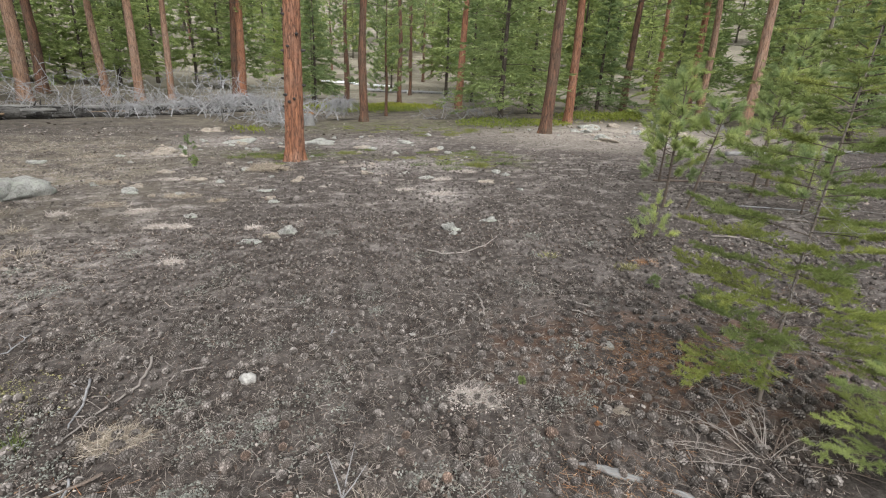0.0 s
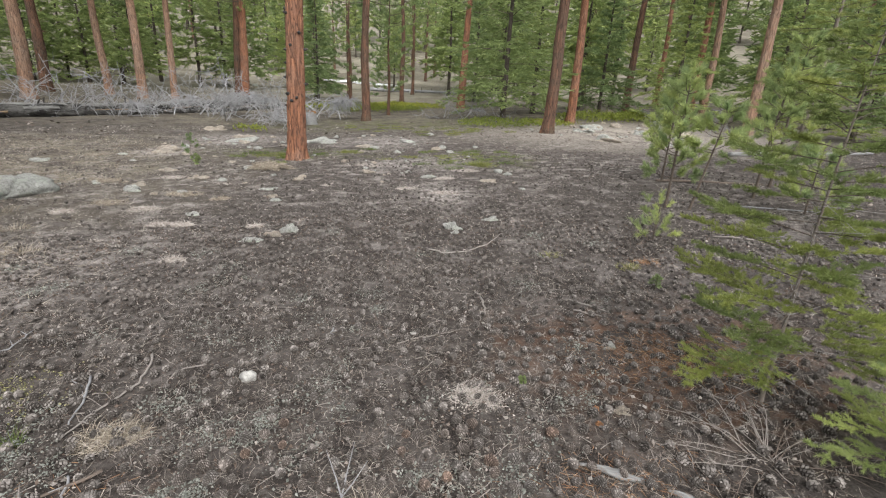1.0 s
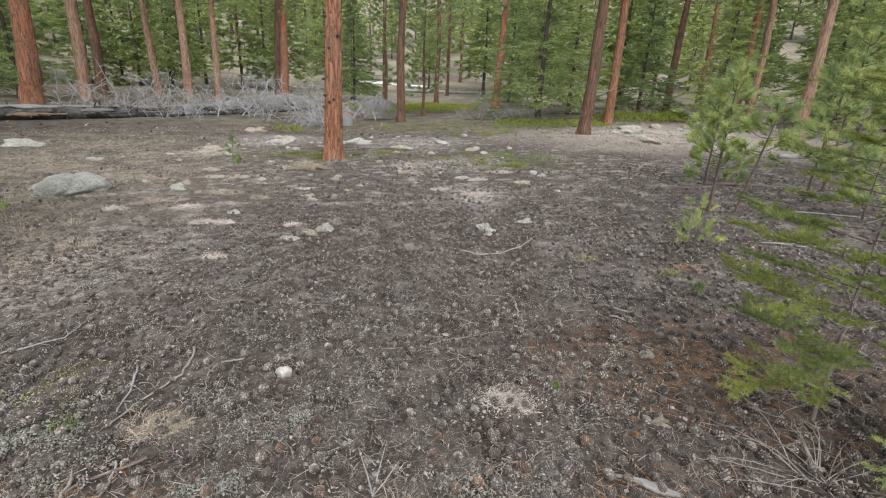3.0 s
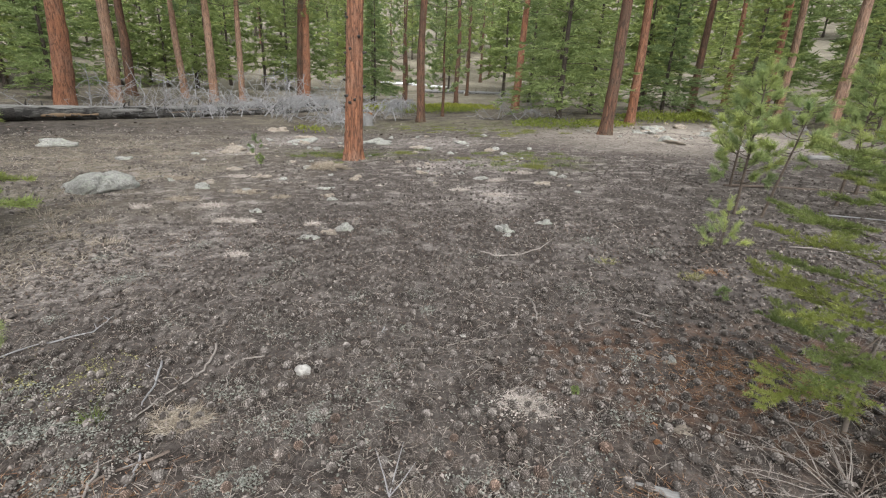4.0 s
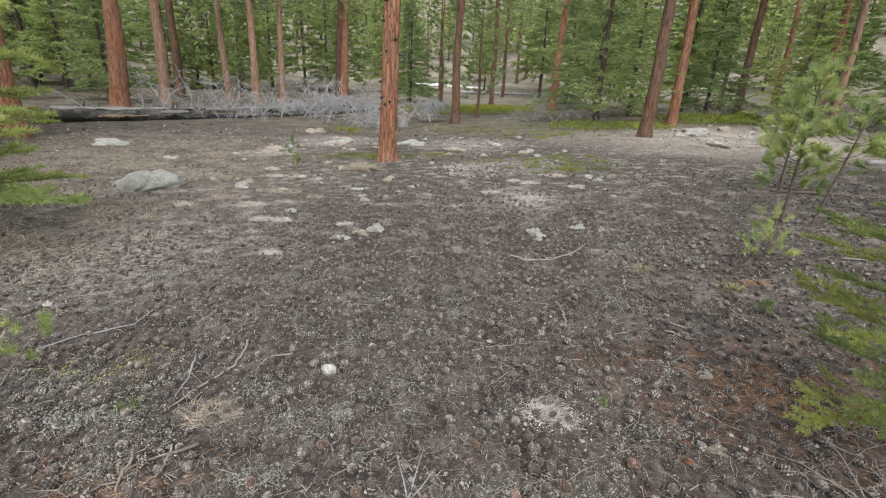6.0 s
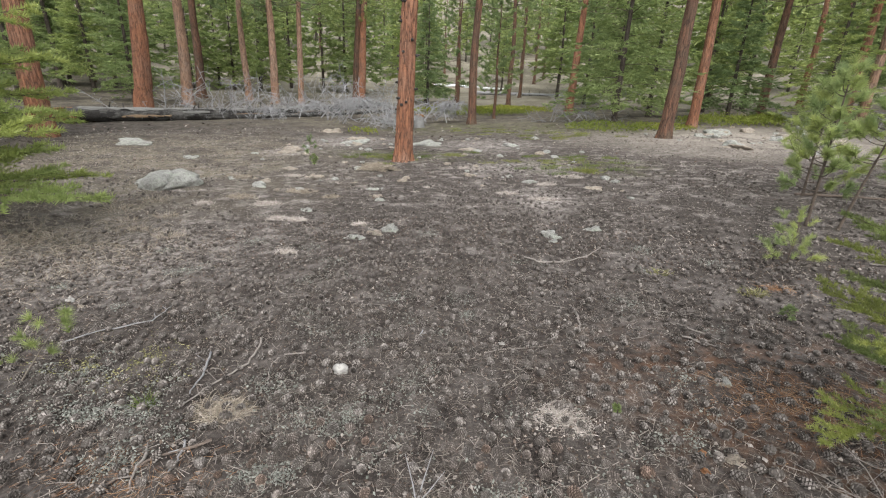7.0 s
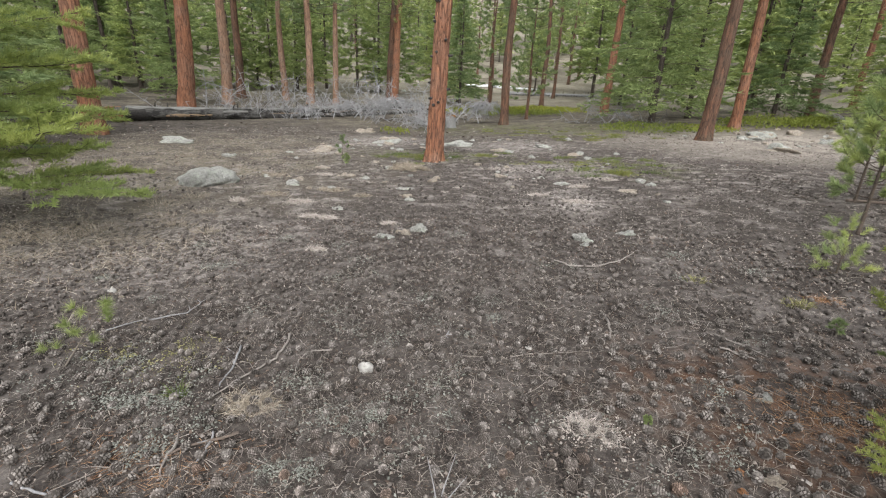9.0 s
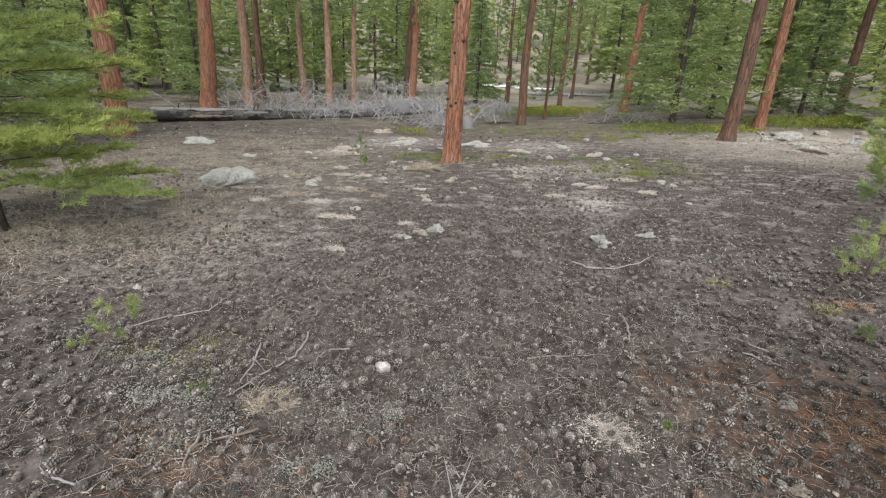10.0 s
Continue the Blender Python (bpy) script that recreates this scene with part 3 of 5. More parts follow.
def far_fir_crown(rng, height, low, reach, limbs, lets, per, needle, width):
    """A forest fir: drooping boughs, each with side sprays in one plane and gaps between."""
    wood, leaf = Soup(), Soup()
    z = np.array([0, 0, 1.0])
    az = rng.random() * 6.28
    for i in range(limbs):
        u = (i + rng.random()) / limbs
        h = low + (height - low) * u ** 1.15 * 0.98
        az += 2.4 + rng.normal() * 0.4
        length = reach * ((1 - u) ** 0.8 + 0.05) * (0.55 + 0.65 * rng.random())
        d = np.array([math.cos(az), math.sin(az), 0])
        e = np.array([-d[1], d[0], 0])
        up, droop = 0.10 + 0.28 * u + rng.normal() * 0.09, 0.34 * (1 - 0.6 * u)
        k = np.linspace(0, 1, 4)
        line = h * z + length * (k[:, None] * d + (up * k - droop * k * k + 0.06 * k ** 4)[:, None] * z)
        if i % 2 == 0:
            wood.add(*tube(line, 0.022 * (1.1 - k), 3, False))
        m = max(3, int(lets * (0.3 + 0.7 * length / reach)))
        sv = 0.16 + 0.84 * (np.arange(m) + 0.8 * rng.random(m)) / m
        side = np.where(np.arange(m) % 2, 1.0, -1.0)
        tl = length * (0.40 * (1 - sv) + 0.13) * (0.55 + 0.7 * rng.random(m))
        p = h * z + length * (sv[:, None] * d + (up * sv - droop * sv * sv + 0.06 * sv ** 4)[:, None] * z)
        td = unit(0.85 * d + (side * (0.95 - 0.5 * sv))[:, None] * e + (rng.normal(size=m) * 0.14 - 0.12)[:, None] * z)
        n = m * per
        w = np.repeat(np.arange(m), per)
        f = rng.random(n) ** 0.85
        base = p[w] + td[w] * (tl[w] * f)[:, None]
        fan = rng.normal(size=(n, 3)) * [0.45, 0.45, 0.30] + [0, 0, 0.10]
        leaf.add(*blades(rng, base, unit(td[w] + fan), needle * (0.5 + 0.8 * rng.random(n)), width * (0.6 + 0.8 * rng.random(n))))
    leaf.add(*brush(rng, [0, 0, height - 0.8], [0, 0, height], 30, needle, width, 0.8))
    return wood.mesh("branchwork"), leaf.mesh("crown")


def pine_crown(rng, height, low, reach, limbs, tufts, needle, width, per, r0, lean=(0, 0), rise=0.5, sides=4, shape=0.6, spread=0.3, twigs=True):
    """Limbs that end in rounded tufts of long needles."""
    wood, leaf = Soup(), Soup()
    az = rng.random() * 6.28
    for i in range(limbs):
        u = (i + rng.random()) / limbs
        h = low + (height - low) * u * 0.97
        az += 2.4 + rng.normal() * 0.4
        length = reach * (0.12 + (1 - u) ** shape) * (0.55 + 0.6 * rng.random())
        d = np.array([math.cos(az), math.sin(az), 0])
        e = np.array([-d[1], d[0], 0])
        k = np.linspace(0, 1, 6)
        up = rise * (0.25 + u) + rng.normal() * 0.1
        bend = rng.normal() * 0.15
        line = at_height(h, lean) + length * (k[:, None] * d + (bend * k * k)[:, None] * e + (up * k * k - 0.08 * np.sin(k * 3.1))[:, None] * np.array([0, 0, 1]))
        thick = max(0.004, r0 * 0.14 * (length / reach) ** 0.7)
        wood.add(*tube(line, thick * (1 - 0.75 * k), sides, False))
        for j in range(tufts):
            v = 0.45 + 0.55 * (j + 0.6 * rng.random()) / tufts if j else 1.0
            p = np.array([np.interp(v, k, line[:, c]) for c in range(3)])
            td = unit(d * 0.7 + e * rng.normal() * 0.8 + np.array([0, 0, 0.35 + 0.5 * rng.random()]))
            tl = length * spread * (0.5 + 0.6 * rng.random())
            q = p + td * tl
            if twigs:
                wood.add(*tube([p, q], [thick * 0.35, thick * 0.2], 3, False))
            leaf.add(*brush(rng, p + 0.35 * (q - p), q, per, needle, width, 0.75, 0.1))
    tip = at_height(height, lean)
    leaf.add(*brush(rng, tip - [0, 0, needle * 2.2], tip, per * 2, needle, width, 0.8))
    return wood.mesh("branchwork"), leaf.mesh("crown")


def whorled_pine(rng, h, low, reach, needle, width, per, lean, split):
    """A young pine: whorls of upswept limbs, bare inside, with bottle-brush ends."""
    z = np.array([0, 0, 1.0])
    whorls = max(2, int((h - low) / 0.19))
    for i in range(whorls):
        u = i / whorls
        az = rng.random() * 6.28
        for j in range(int(rng.integers(3, 6))):
            az += 1.4 + rng.normal() * 0.3
            wood, leaf = Soup(), Soup()
            split.append((wood, leaf))
            d = np.array([math.cos(az), math.sin(az), 0])
            length = reach * ((1 - u) ** 0.6 * (0.6 + 0.6 * rng.random()) + 0.12)
            k = np.linspace(0, 1, 6)
            up = 0.35 + 0.5 * u + rng.normal() * 0.12
            e = np.array([-d[1], d[0], 0]) * rng.normal() * 0.2
            line = at_height(low + (h - low) * u + rng.normal() * 0.03, lean) + length * (k[:, None] * d + (k * k)[:, None] * e + (0.05 * k + up * k ** 2.2)[:, None] * z)
            wood.add(*tube(line, (0.0025 + 0.0025 * h) * (1 - 0.7 * k), 4, False))
            tip = unit(line[5] - line[4])
            leaf.add(*brush(rng, line[3], line[5] + tip * 0.04, int(per * 1.5), needle, width, 0.9, 0.15))
            for g in range(2 if length > 0.2 else 0):
                p = line[3] + (line[4] - line[3]) * rng.random()
                q = p + unit(tip + rng.normal(size=3) * 0.55) * length * 0.32
                wood.add(*tube([p, q], [0.004, 0.002], 3, False))
                leaf.add(*brush(rng, p + 0.3 * (q - p), q, per, needle, width, 0.9, 0.1))
    top = at_height(h, lean)
    return None, Soup().add(*brush(rng, top - [0, 0, 0.3 * min(h, 1)], top + [0, 0, 0.05], per * 2, needle, width, 1.0)).mesh("crown")


def tree(name, label, category, group, x, y, trunk, bark, wood, leaf, mat, turn=0.0, size=1.0, split=(), bare=None):
    ob = thing(name, label, category, group)
    part("trunk", trunk, bark, ob)
    if wood:
        tagged(part("branchwork", wood, M_LIMB, ob), kind="stuff")
    part("leading_shoot" if split else "crown", leaf, mat, ob)
    for w, l in split:
        limb = part("limb" if l.v else "dead_twig", w.mesh("limb"), bare if bare and not l.v else M_LIMB, ob)
        if l.v:
            tagged(part("needle_spray", l.mesh("needle_spray"), mat, limb), kind="stuff")
    ob.matrix_basis = pose(x, y, gz(x, y), 0, 0, turn) @ Matrix.Scale(size, 4)
    return ob


# the reddish trunk in the clearing
def clearing_tree():
    rng = np.random.default_rng(11)
    lean = (0.042, 0.0)
    t = trunk_mesh(rng, 19, 0.255, lean, 72, 44, 0.03, 0.4, 0.15, 6.0)
    w, l = pine_crown(rng, 19, 7.5, 2.6, 46, 6, 0.22, 0.016, 26, 0.2, lean, 0.35, 5)
    ob = tree("ponderosa_pine", "tall ponderosa pine with furrowed red-orange bark in the clearing", "tree", "ponderosa pines", -2.62, 13.5, t, M_BARK, w, l, M_FAR_PINE)
    for i in range(22):
        h = 1.0 + rng.random() * 4.8
        a = math.pi * (1.0 + rng.random()) if i % 4 else rng.random() * 6.28
        r = 0.255 * (1 - h / 30)
        d = np.array([math.cos(a), math.sin(a), 0.1])
        knot = Soup().add(*tube([at_height(h, lean) + d * (r - 0.03), at_height(h, lean) + d * (r + 0.02), at_height(h, lean) + d * (r + 0.05 + 0.05 * rng.random())], [0.046, 0.04, 0.018], 8))
        part("knot", knot.mesh("knot"), M_CHAR, ob, "dark broken branch knot")


clearing_tree()

# mature ponderosas: x, y, radius, lean, bark
PONDEROSAS = [
    (-1.38, 26.5, 0.235, (0.005, 0), M_BARK_RED), (0.85, 42.5, 0.21, (0.0, 0), M_BARK_RED), (5.4, 37.2, 0.30, (0.03, 0), M_BARK),
    (9.98, 25.5, 0.25, (0.012, 0.0), M_BARK), (6.92, 20.2, 0.26, (0.035, 0), M_BARK_RED),
    (-19.0, 23.6, 0.45, (0.09, 0), M_BARK), (-21.0, 30.2, 0.36, (0.015, 0), M_BARK_PALE), (-24.5, 37.0, 0.36, (0.02, 0), M_BARK_RED),
    (-20.6, 37.5, 0.28, (-0.03, 0), M_BARK_PALE), (-17.2, 35.2, 0.31, (0.005, 0), M_BARK_PALE), (-15.9, 37.0, 0.24, (0.04, 0), M_BARK_PALE),
    (-12.4, 42.0, 0.36, (0.05, 0), M_BARK), (-13.1, 43.0, 0.40, (0.05, 0), M_BARK_RED),
    (16.2, 31.5, 0.26, (0.02, 0), M_BARK_RED), (25.0, 43.0, 0.26, (0.0, 0), M_BARK), (19.7, 29.5, 0.25, (-0.01, 0), M_BARK),
    (18.6, 26.6, 0.22, (-0.02, 0), M_BARK_PALE), (17.2, 21.0, 0.24, (-0.005, 0), M_BARK_PALE),
    (-15.6, 14.6, 0.36, (-0.02, 0), M_BARK),
]


def ponderosas():
    rng = np.random.default_rng(23)
    crowns = []
    for i in range(4):
        crowns.append(pine_crown(rng, 17, 5.8 + i * 0.5, 3.0, 54, 6, 0.28, 0.06, 30, 0.2, (0, 0), 0.15, 3, 0.5, 0.3, False))
    words = {M_BARK.name: "red-orange", M_BARK_PALE.name: "pale pinkish", M_BARK_RED.name: "dark red-brown"}
    for i, (x, y, r, lean, bark) in enumerate(PONDEROSAS):
        t = trunk_mesh(rng, 17, r, lean, 22, 46, 0.05, 0.3)
        w, l = crowns[i % 4]
        ob = thing("ponderosa_pine", f"ponderosa pine with {words[bark.name]} bark on the forest floor", "tree", "ponderosa pines")
        part("trunk", t, bark, ob)
        for nm, me, mt in (("branchwork", w, M_LIMB), ("crown", l, M_FAR_PINE)):
            p = part(nm, me, mt, ob)
            p.matrix_basis = pose(lean[0] * 6, lean[1] * 6, 0, 0, math.degrees(math.atan(lean[0])), rng.random() * 360)
        ob.matrix_basis = pose(x, y, gz(x, y))


ponderosas()


def forest():
    """Firs and pines behind the clearing."""
    rng = np.random.default_rng(5)
    firs, pines = [], []
    for i in range(9):
        fine = i >= 4
        h = (10.5 + 1.1 * i, 9.0 + 0.7 * (i - 4))[fine]
        t = trunk_mesh(rng, h, 0.15, (0, 0), 10, 14, 0.05)
        w, l = far_fir_crown(rng, h, (0.8 if i == 8 else 0.6 + 0.4 * (i % 3)) if fine else 2.0 + 0.5 * (i % 3), 3.7 if i == 8 else 2.9 - 0.3 * (i % 2), (84, 96)[fine], (7, 14)[fine], (8, 15)[fine], (0.60, 0.30)[fine], (0.17, 0.062)[fine])
        firs.append(tree("fir_tree", "green fir with layered drooping boughs in the forest", "tree", "forest firs", 0, 200, t, M_BARK_GREY, w, l, M_FAR_FIR))
    for i in range(3):
        h = 14 + i
        t = trunk_mesh(rng, h, 0.2, (0.01 * i, 0), 12, 18, 0.05)
        w, l = pine_crown(rng, h, 2.5 + i, 2.6, 46, 6, 0.32, 0.09, 20, 0.18, (0.01 * i, 0), 0.3, 3, 0.5, 0.3, False)
        ob = tree("pine_tree", "slender pine with a brown trunk in the forest", "tree", "forest pines", 0, 200, t, M_BARK_RED, w, l, M_FAR_PINE)
        pines.append(ob)
    spots = [(x, y, 2.2) for x, y, *_ in PONDEROSAS]
    # firs that stand out singly
    named = [(6.3, 26.4, 8, 1.05), (9.4, 31, 7, 0.95), (13.4, 29.5, 4, 0.85), (16.0, 25.5, 6, 0.75), (22, 33, 5, 1.0), 
             (-5.4, 36, 5, 0.8), (-6.8, 44, 4, 0.9), (-23.5, 28.5, 4, 0.95), (-28, 25, 5, 1.0), (-21.5, 16.5, 7, 0.9), (22.5, 25.5, 8, 0.95), (7.8, 45, 6, 0.9),
             (19.5, 17.8, 7, 0.7), (-14.6, 9.8, 6, 0.8), (-18.5, 11.5, 8, 0.85), (-30.5, 33, 5, 1.0), (-30, 44, 6, 1.1), (-24.5, 47, 8, 1.1), (-17.5, 53, 7, 1.15), (-11.5, 55, 5, 1.1), (-37, 37, 7, 1.1)]
    used = set()

    def plant(pool, k, x, y, size):
        src = pool[k]
        m = pose(x, y, gz(x, y) - 0.03, 0, 0, rng.random() * 360) @ Matrix.Scale(size, 4)
        if src.name in used:
            copy_thing(src, m).scale = (size,) * 3
        else:
            src.matrix_basis = m
            used.add(src.name)
        spots.append((x, y, 2.4))

    for x, y, k, size in named:
        plant(firs, k, x, y, size)
    for x, y, k, size in ((-2.9, 34, 0, 0.62), (-0.2, 30.5, 0, 0.5), (2.2, 53, 1, 0.9), (-4.2, 47, 2, 0.8), (4.6, 68, 1, 1.0), (6.2, 72, 2, 1.0), (3.0, 76, 0, 1.1)):
        plant(pines, k, x, y, size)
    for i in range(13):
        a, r = radians(-52 + 2.9 * i + rng.normal() * 0.8), rng.uniform(48, 60)
        plant(firs, i % 4, r * math.sin(a), r * math.cos(a), 0.8 + 0.3 * rng.random())
    # the wooded top of the hillside
    for i in range(46):
        a, r = radians(-64 + 2.85 * i + rng.normal() * 0.9), rng.uniform(92, 128)
        plant(firs, i % 4, r * math.sin(a), r * math.cos(a), 1.15 + 0.5 * rng.random())
    tries = 0
    while len(spots) < 205 and tries < 20000:
        tries += 1
        a, r = radians(rng.uniform(-66, 62)), 30 + 62 * rng.random() ** 1.1
        deg = math.degrees(a)
        # the open slope shows between loose groups of trees
        group = vnoise(np.float64(deg / 4.2), np.float64(r / 30), 17)
        if deg < 10 and (r < 48 or r < 84 and group < (0.2 if deg < -20 else 0.45)) or deg >= 10 and (r < 38 or group < 0.3):
            continue
        x, y = r * math.sin(a), r * math.cos(a)
        if min(math.hypot(x - p, y - q) - g for p, q, g in spots) < 0.2 + r * 0.008:
            continue
        if rng.random() < 0.72:
            plant(firs, int(rng.integers(4, 9)) if r < 37 else int(rng.integers(4)), x, y, 0.75 + 0.5 * rng.random())
        else:
            plant(pines, int(rng.integers(3)), x, y, 0.85 + 0.4 * rng.random())


forest()


# ---- young trees ----
def near_saplings():
    rng = np.random.default_rng(31)
    # the feathery young fir in front
    t = trunk_mesh(rng, 2.25, 0.013, (0.03, 0.02), 9, 26, 0.08, 0.2)
    w, l = bushy_fir_crown(rng, 2.25, 0.26, 0.68, 62, 11, 0.027, 0.0034, 110, 0.020, 0.14, 0.2, 0.5, 60, 0.24, sp := [], 3)
    tree("fir_sapling", "yellow-green young fir sapling with feathery sprays and a grey stem", "sapling", "young firs", 2.43, 2.27, t, M_TWIG, w, l, M_FIR, split=sp, bare=M_STEM)
    t = trunk_mesh(rng, 0.85, 0.011, (0.0, 0.0), 8, 16, 0.08)
    w, l = bushy_fir_crown(rng, 0.8, 0.06, 0.46, 34, 10, 0.022, 0.0026, 170, 0.018, 0.2, 0.3, 0.7, 8, 0.15, sp := [])
    tree("fir_sapling", "low bushy green fir sapling beside the taller one", "sapling", "young firs", 2.80, 1.66, t, M_TWIG, w, l, M_PINE, split=sp, bare=M_STEM)
    # the broad fir whose boughs hang over the dry grass
    t = trunk_mesh(rng, 4.0, 0.10, (0.0, 0.0), 14, 40, 0.06, 0.3)
    w, l = bushy_fir_crown(rng, 4.0, 0.55, 2.4, 58, 17, 0.085, 0.0140, 70, 0.10, 0.22, 0.26, 0.5, 30, 0.26, sp := [], 4)
    tree("fir_tree", "broad young fir with long drooping green boughs over dry grass", "tree", "young firs", -7.25, 4.75, t, M_BARK_GREY, w, l, M_FIR_YOUNG, split=sp)
    # the taller thin fir behind the saplings
    t = trunk_mesh(rng, 6.2, 0.07, (0.03, 0.0), 12, 30, 0.05)
    w, l = fir_crown(rng, 6.2, 0.9, 1.5, 70, 12, 0.06, 0.014, 34, 0.07, (0.03, 0), droop=0.2, rise=0.22, sides=4)
    tree("fir_sapling", "tall thin yellow-green fir with a pale grey stem", "sapling", "young firs", 10.4, 10.9, t, M_TWIG, w, l, M_FIR)
    # young pines
    for x, y, h, reach, lean, low in ((4.85, 7.35, 2.3, 0.42, (0.02, 0), 0.5), (5.16, 7.15, 1.8, 0.36, (0.14, 0.02), 1.0), (7.06, 8.03, 2.3, 0.6, (0.05, 0), 0.6),
                                      (8.23, 9.0, 2.9, 0.7, (0.05, 0), 0.6), (6.1, 9.6, 2.1, 0.6, (0, 0), 0.3), (3.55, 5.5, 0.34, 0.24, (0, 0), 0.05), (3.95, 6.1, 0.5, 0.28, (0.02, 0), 0.08), (6.9, 6.7, 1.1, 0.5, (0, 0), 0.15)):
        t = trunk_mesh(rng, h, 0.008 + 0.008 * h, lean, 9, 18, 0.06)
        w, l = whorled_pine(rng, h, low, reach, 0.115 if h > 1 else 0.07, 0.0085 if h > 1 else 0.0032, 96 if h > 1 else 90, lean, sp := [])
        tree("pine_sapling", "young pine with tufted bright green needles and a thin stem", "sapling", "young pines", x, y, t, M_LIMB, w, l, M_PINE, rng.random() * 360, split=sp)
    # seedlings
    for x, y, h, lean in ((-4.98, 12.24, 0.75, (0.05, 0)), (-4.75, 12.0, 0.3, (0, 0)), (-2.95, 2.40, 0.50, (0.62, 0.30)), (2.77, 4.06, 0.14, (0, 0)), (0.98, 2.62, 0.06, (0, 0))):
        t = trunk_mesh(rng, h, 0.006 + 0.006 * h, lean, 6, 10, 0.05)
        w, l = pine_crown(rng, h, h * 0.25, 0.28 * h, 7, 2, min(0.07, 0.3 * h), 0.003 * max(1, math.hypot(x, y) / 5), 80, 0.006, lean, 0.5, 3, 0.3, 0.5)
        tree("pine_seedling", "sparse pine seedling with soft green needles in the litter", "seedling", "seedlings", x, y, t, M_TWIG, w, l, M_FAR_PINE)


near_saplings()


# ---- green mats ----
def mats():
    rng = np.random.default_rng(41)
    for x, y, sx, sy, h in ((-3.2, 36, 2.6, 3.0, 0.35), (0.9, 37, 2.8, 3.0, 0.35), (-0.6, 33.5, 3.0, 1.4, 0.3), (12.4, 26.6, 3.2, 1.6, 0.5), (14.8, 27.4, 2.0, 1.2, 0.5), (5.2, 23.0, 2.2, 1.0, 0.35), (8.2, 24.0, 1.6, 0.8, 0.3), (-6.0, 21.0, 0.7, 0.5, 0.35)):
        n = int(2600 * sx * sy / 6)
        a, r = rng.random(n) * 6.28, np.sqrt(rng.random(n))
        r = r * (0.75 + 0.5 * vnoise(a * 2.2 + x, a * 0 + y, 3))
        px_, py_ = x + sx * r * np.cos(a), y + sy * r * np.sin(a)
        top = h * np.sqrt(np.maximum(0.02, 1 - (r / 1.25) ** 2)) * (0.55 + 0.9 * vnoise(px_ * 1.6, py_ * 1.6, 5))
        base = np.stack([px_, py_, ground_z(px_, py_) + top * rng.random(n) ** 0.5], -1)
        way = unit(rng.normal(size=(n, 3)) * [0.7, 0.7, 0.4] + [0, 0, 0.8])
        s = Soup().add(*blades(rng, base, way, 0.10 + 0.07 * rng.random(n), 0.055))
        thing("juniper_mat", "low spreading yellow-green juniper mat on the ground", "shrub", "juniper mats", kind="stuff", me=s.mesh("juniper_mat"), mat=M_MAT)


mats()


# ---- fallen logs and dead branches ----
def dead_branch_mesh(rng, length):
    s = Soup()

    def grow(p, d, l, r, level):
        k = np.linspace(0, 1, 5)
        c = rng.normal(size=3) * 0.28
        k = k if level < 2 else k[::2]
        line = p + l * (k[:, None] * d + (k * k)[:, None] * c + rng.normal(size=(len(k), 3)) * 0.02)
        s.add(*tube(line, r * (1 - 0.8 * k) + 0.004, 4 if level == 0 else 3, False))
        if level < 2:
            for j in range(9 if level == 0 else 4):
                v = 0.15 + 0.85 * rng.random()
                q = np.array([np.interp(v, k, line[:, i]) for i in range(3)])
                grow(q, unit(d * 0.5 + rng.normal(size=3) * 0.75), l * (0.2 + 0.35 * rng.random()) * (1.2 - 0.5 * v), r * 0.45, level + 1)

    grow(np.zeros(3), unit([0.5, 0, 0.5]), length, 0.016, 0)
    return s.mesh("dead_branch")


def arch_branch_mesh(rng):
    """A dead bough that arches up, its bare twigs hanging to the ground."""
    s = Soup()
    k = np.linspace(0, 1, 7)
    spine = np.stack([1.3 * k - 0.4, 0.12 * np.sin(3 * k), 0.05 + 0.62 * np.sin(2.4 * k)], -1)
    s.add(*tube(spine, 0.022 * (1.1 - 0.8 * k), 5, False))
    for i in range(54):
        v = 0.15 + 0.85 * rng.random()
        p = np.array([np.interp(v, k, spine[:, c]) for c in range(3)])
        d = unit([rng.normal() * 0.6 + 0.5, rng.normal(), 0.3 * rng.random()])
        ln = 0.3 + 0.45 * rng.random()
        q = [p, p + d * ln * 0.45 + [0, 0, 0.06], p + d * ln * 0.85 - [0, 0, 0.10 * rng.random() + 0.05], p + d * ln * (1.0 + 0.15 * rng.random()) - [0, 0, p[2] * (0.3 + 0.5 * rng.random())]]
        s.add(*tube(q, [0.011, 0.009, 0.007, 0.004], 3, False))
        for j in range(2):
            o = q[1] + (q[2] - q[1]) * rng.random()
            s.add(*tube([o, o + unit(d + rng.normal(size=3) * 0.7 - [0, 0, 0.4]) * ln * 0.4], [0.006, 0.003], 3, False))
    return s.mesh("dead_bough")


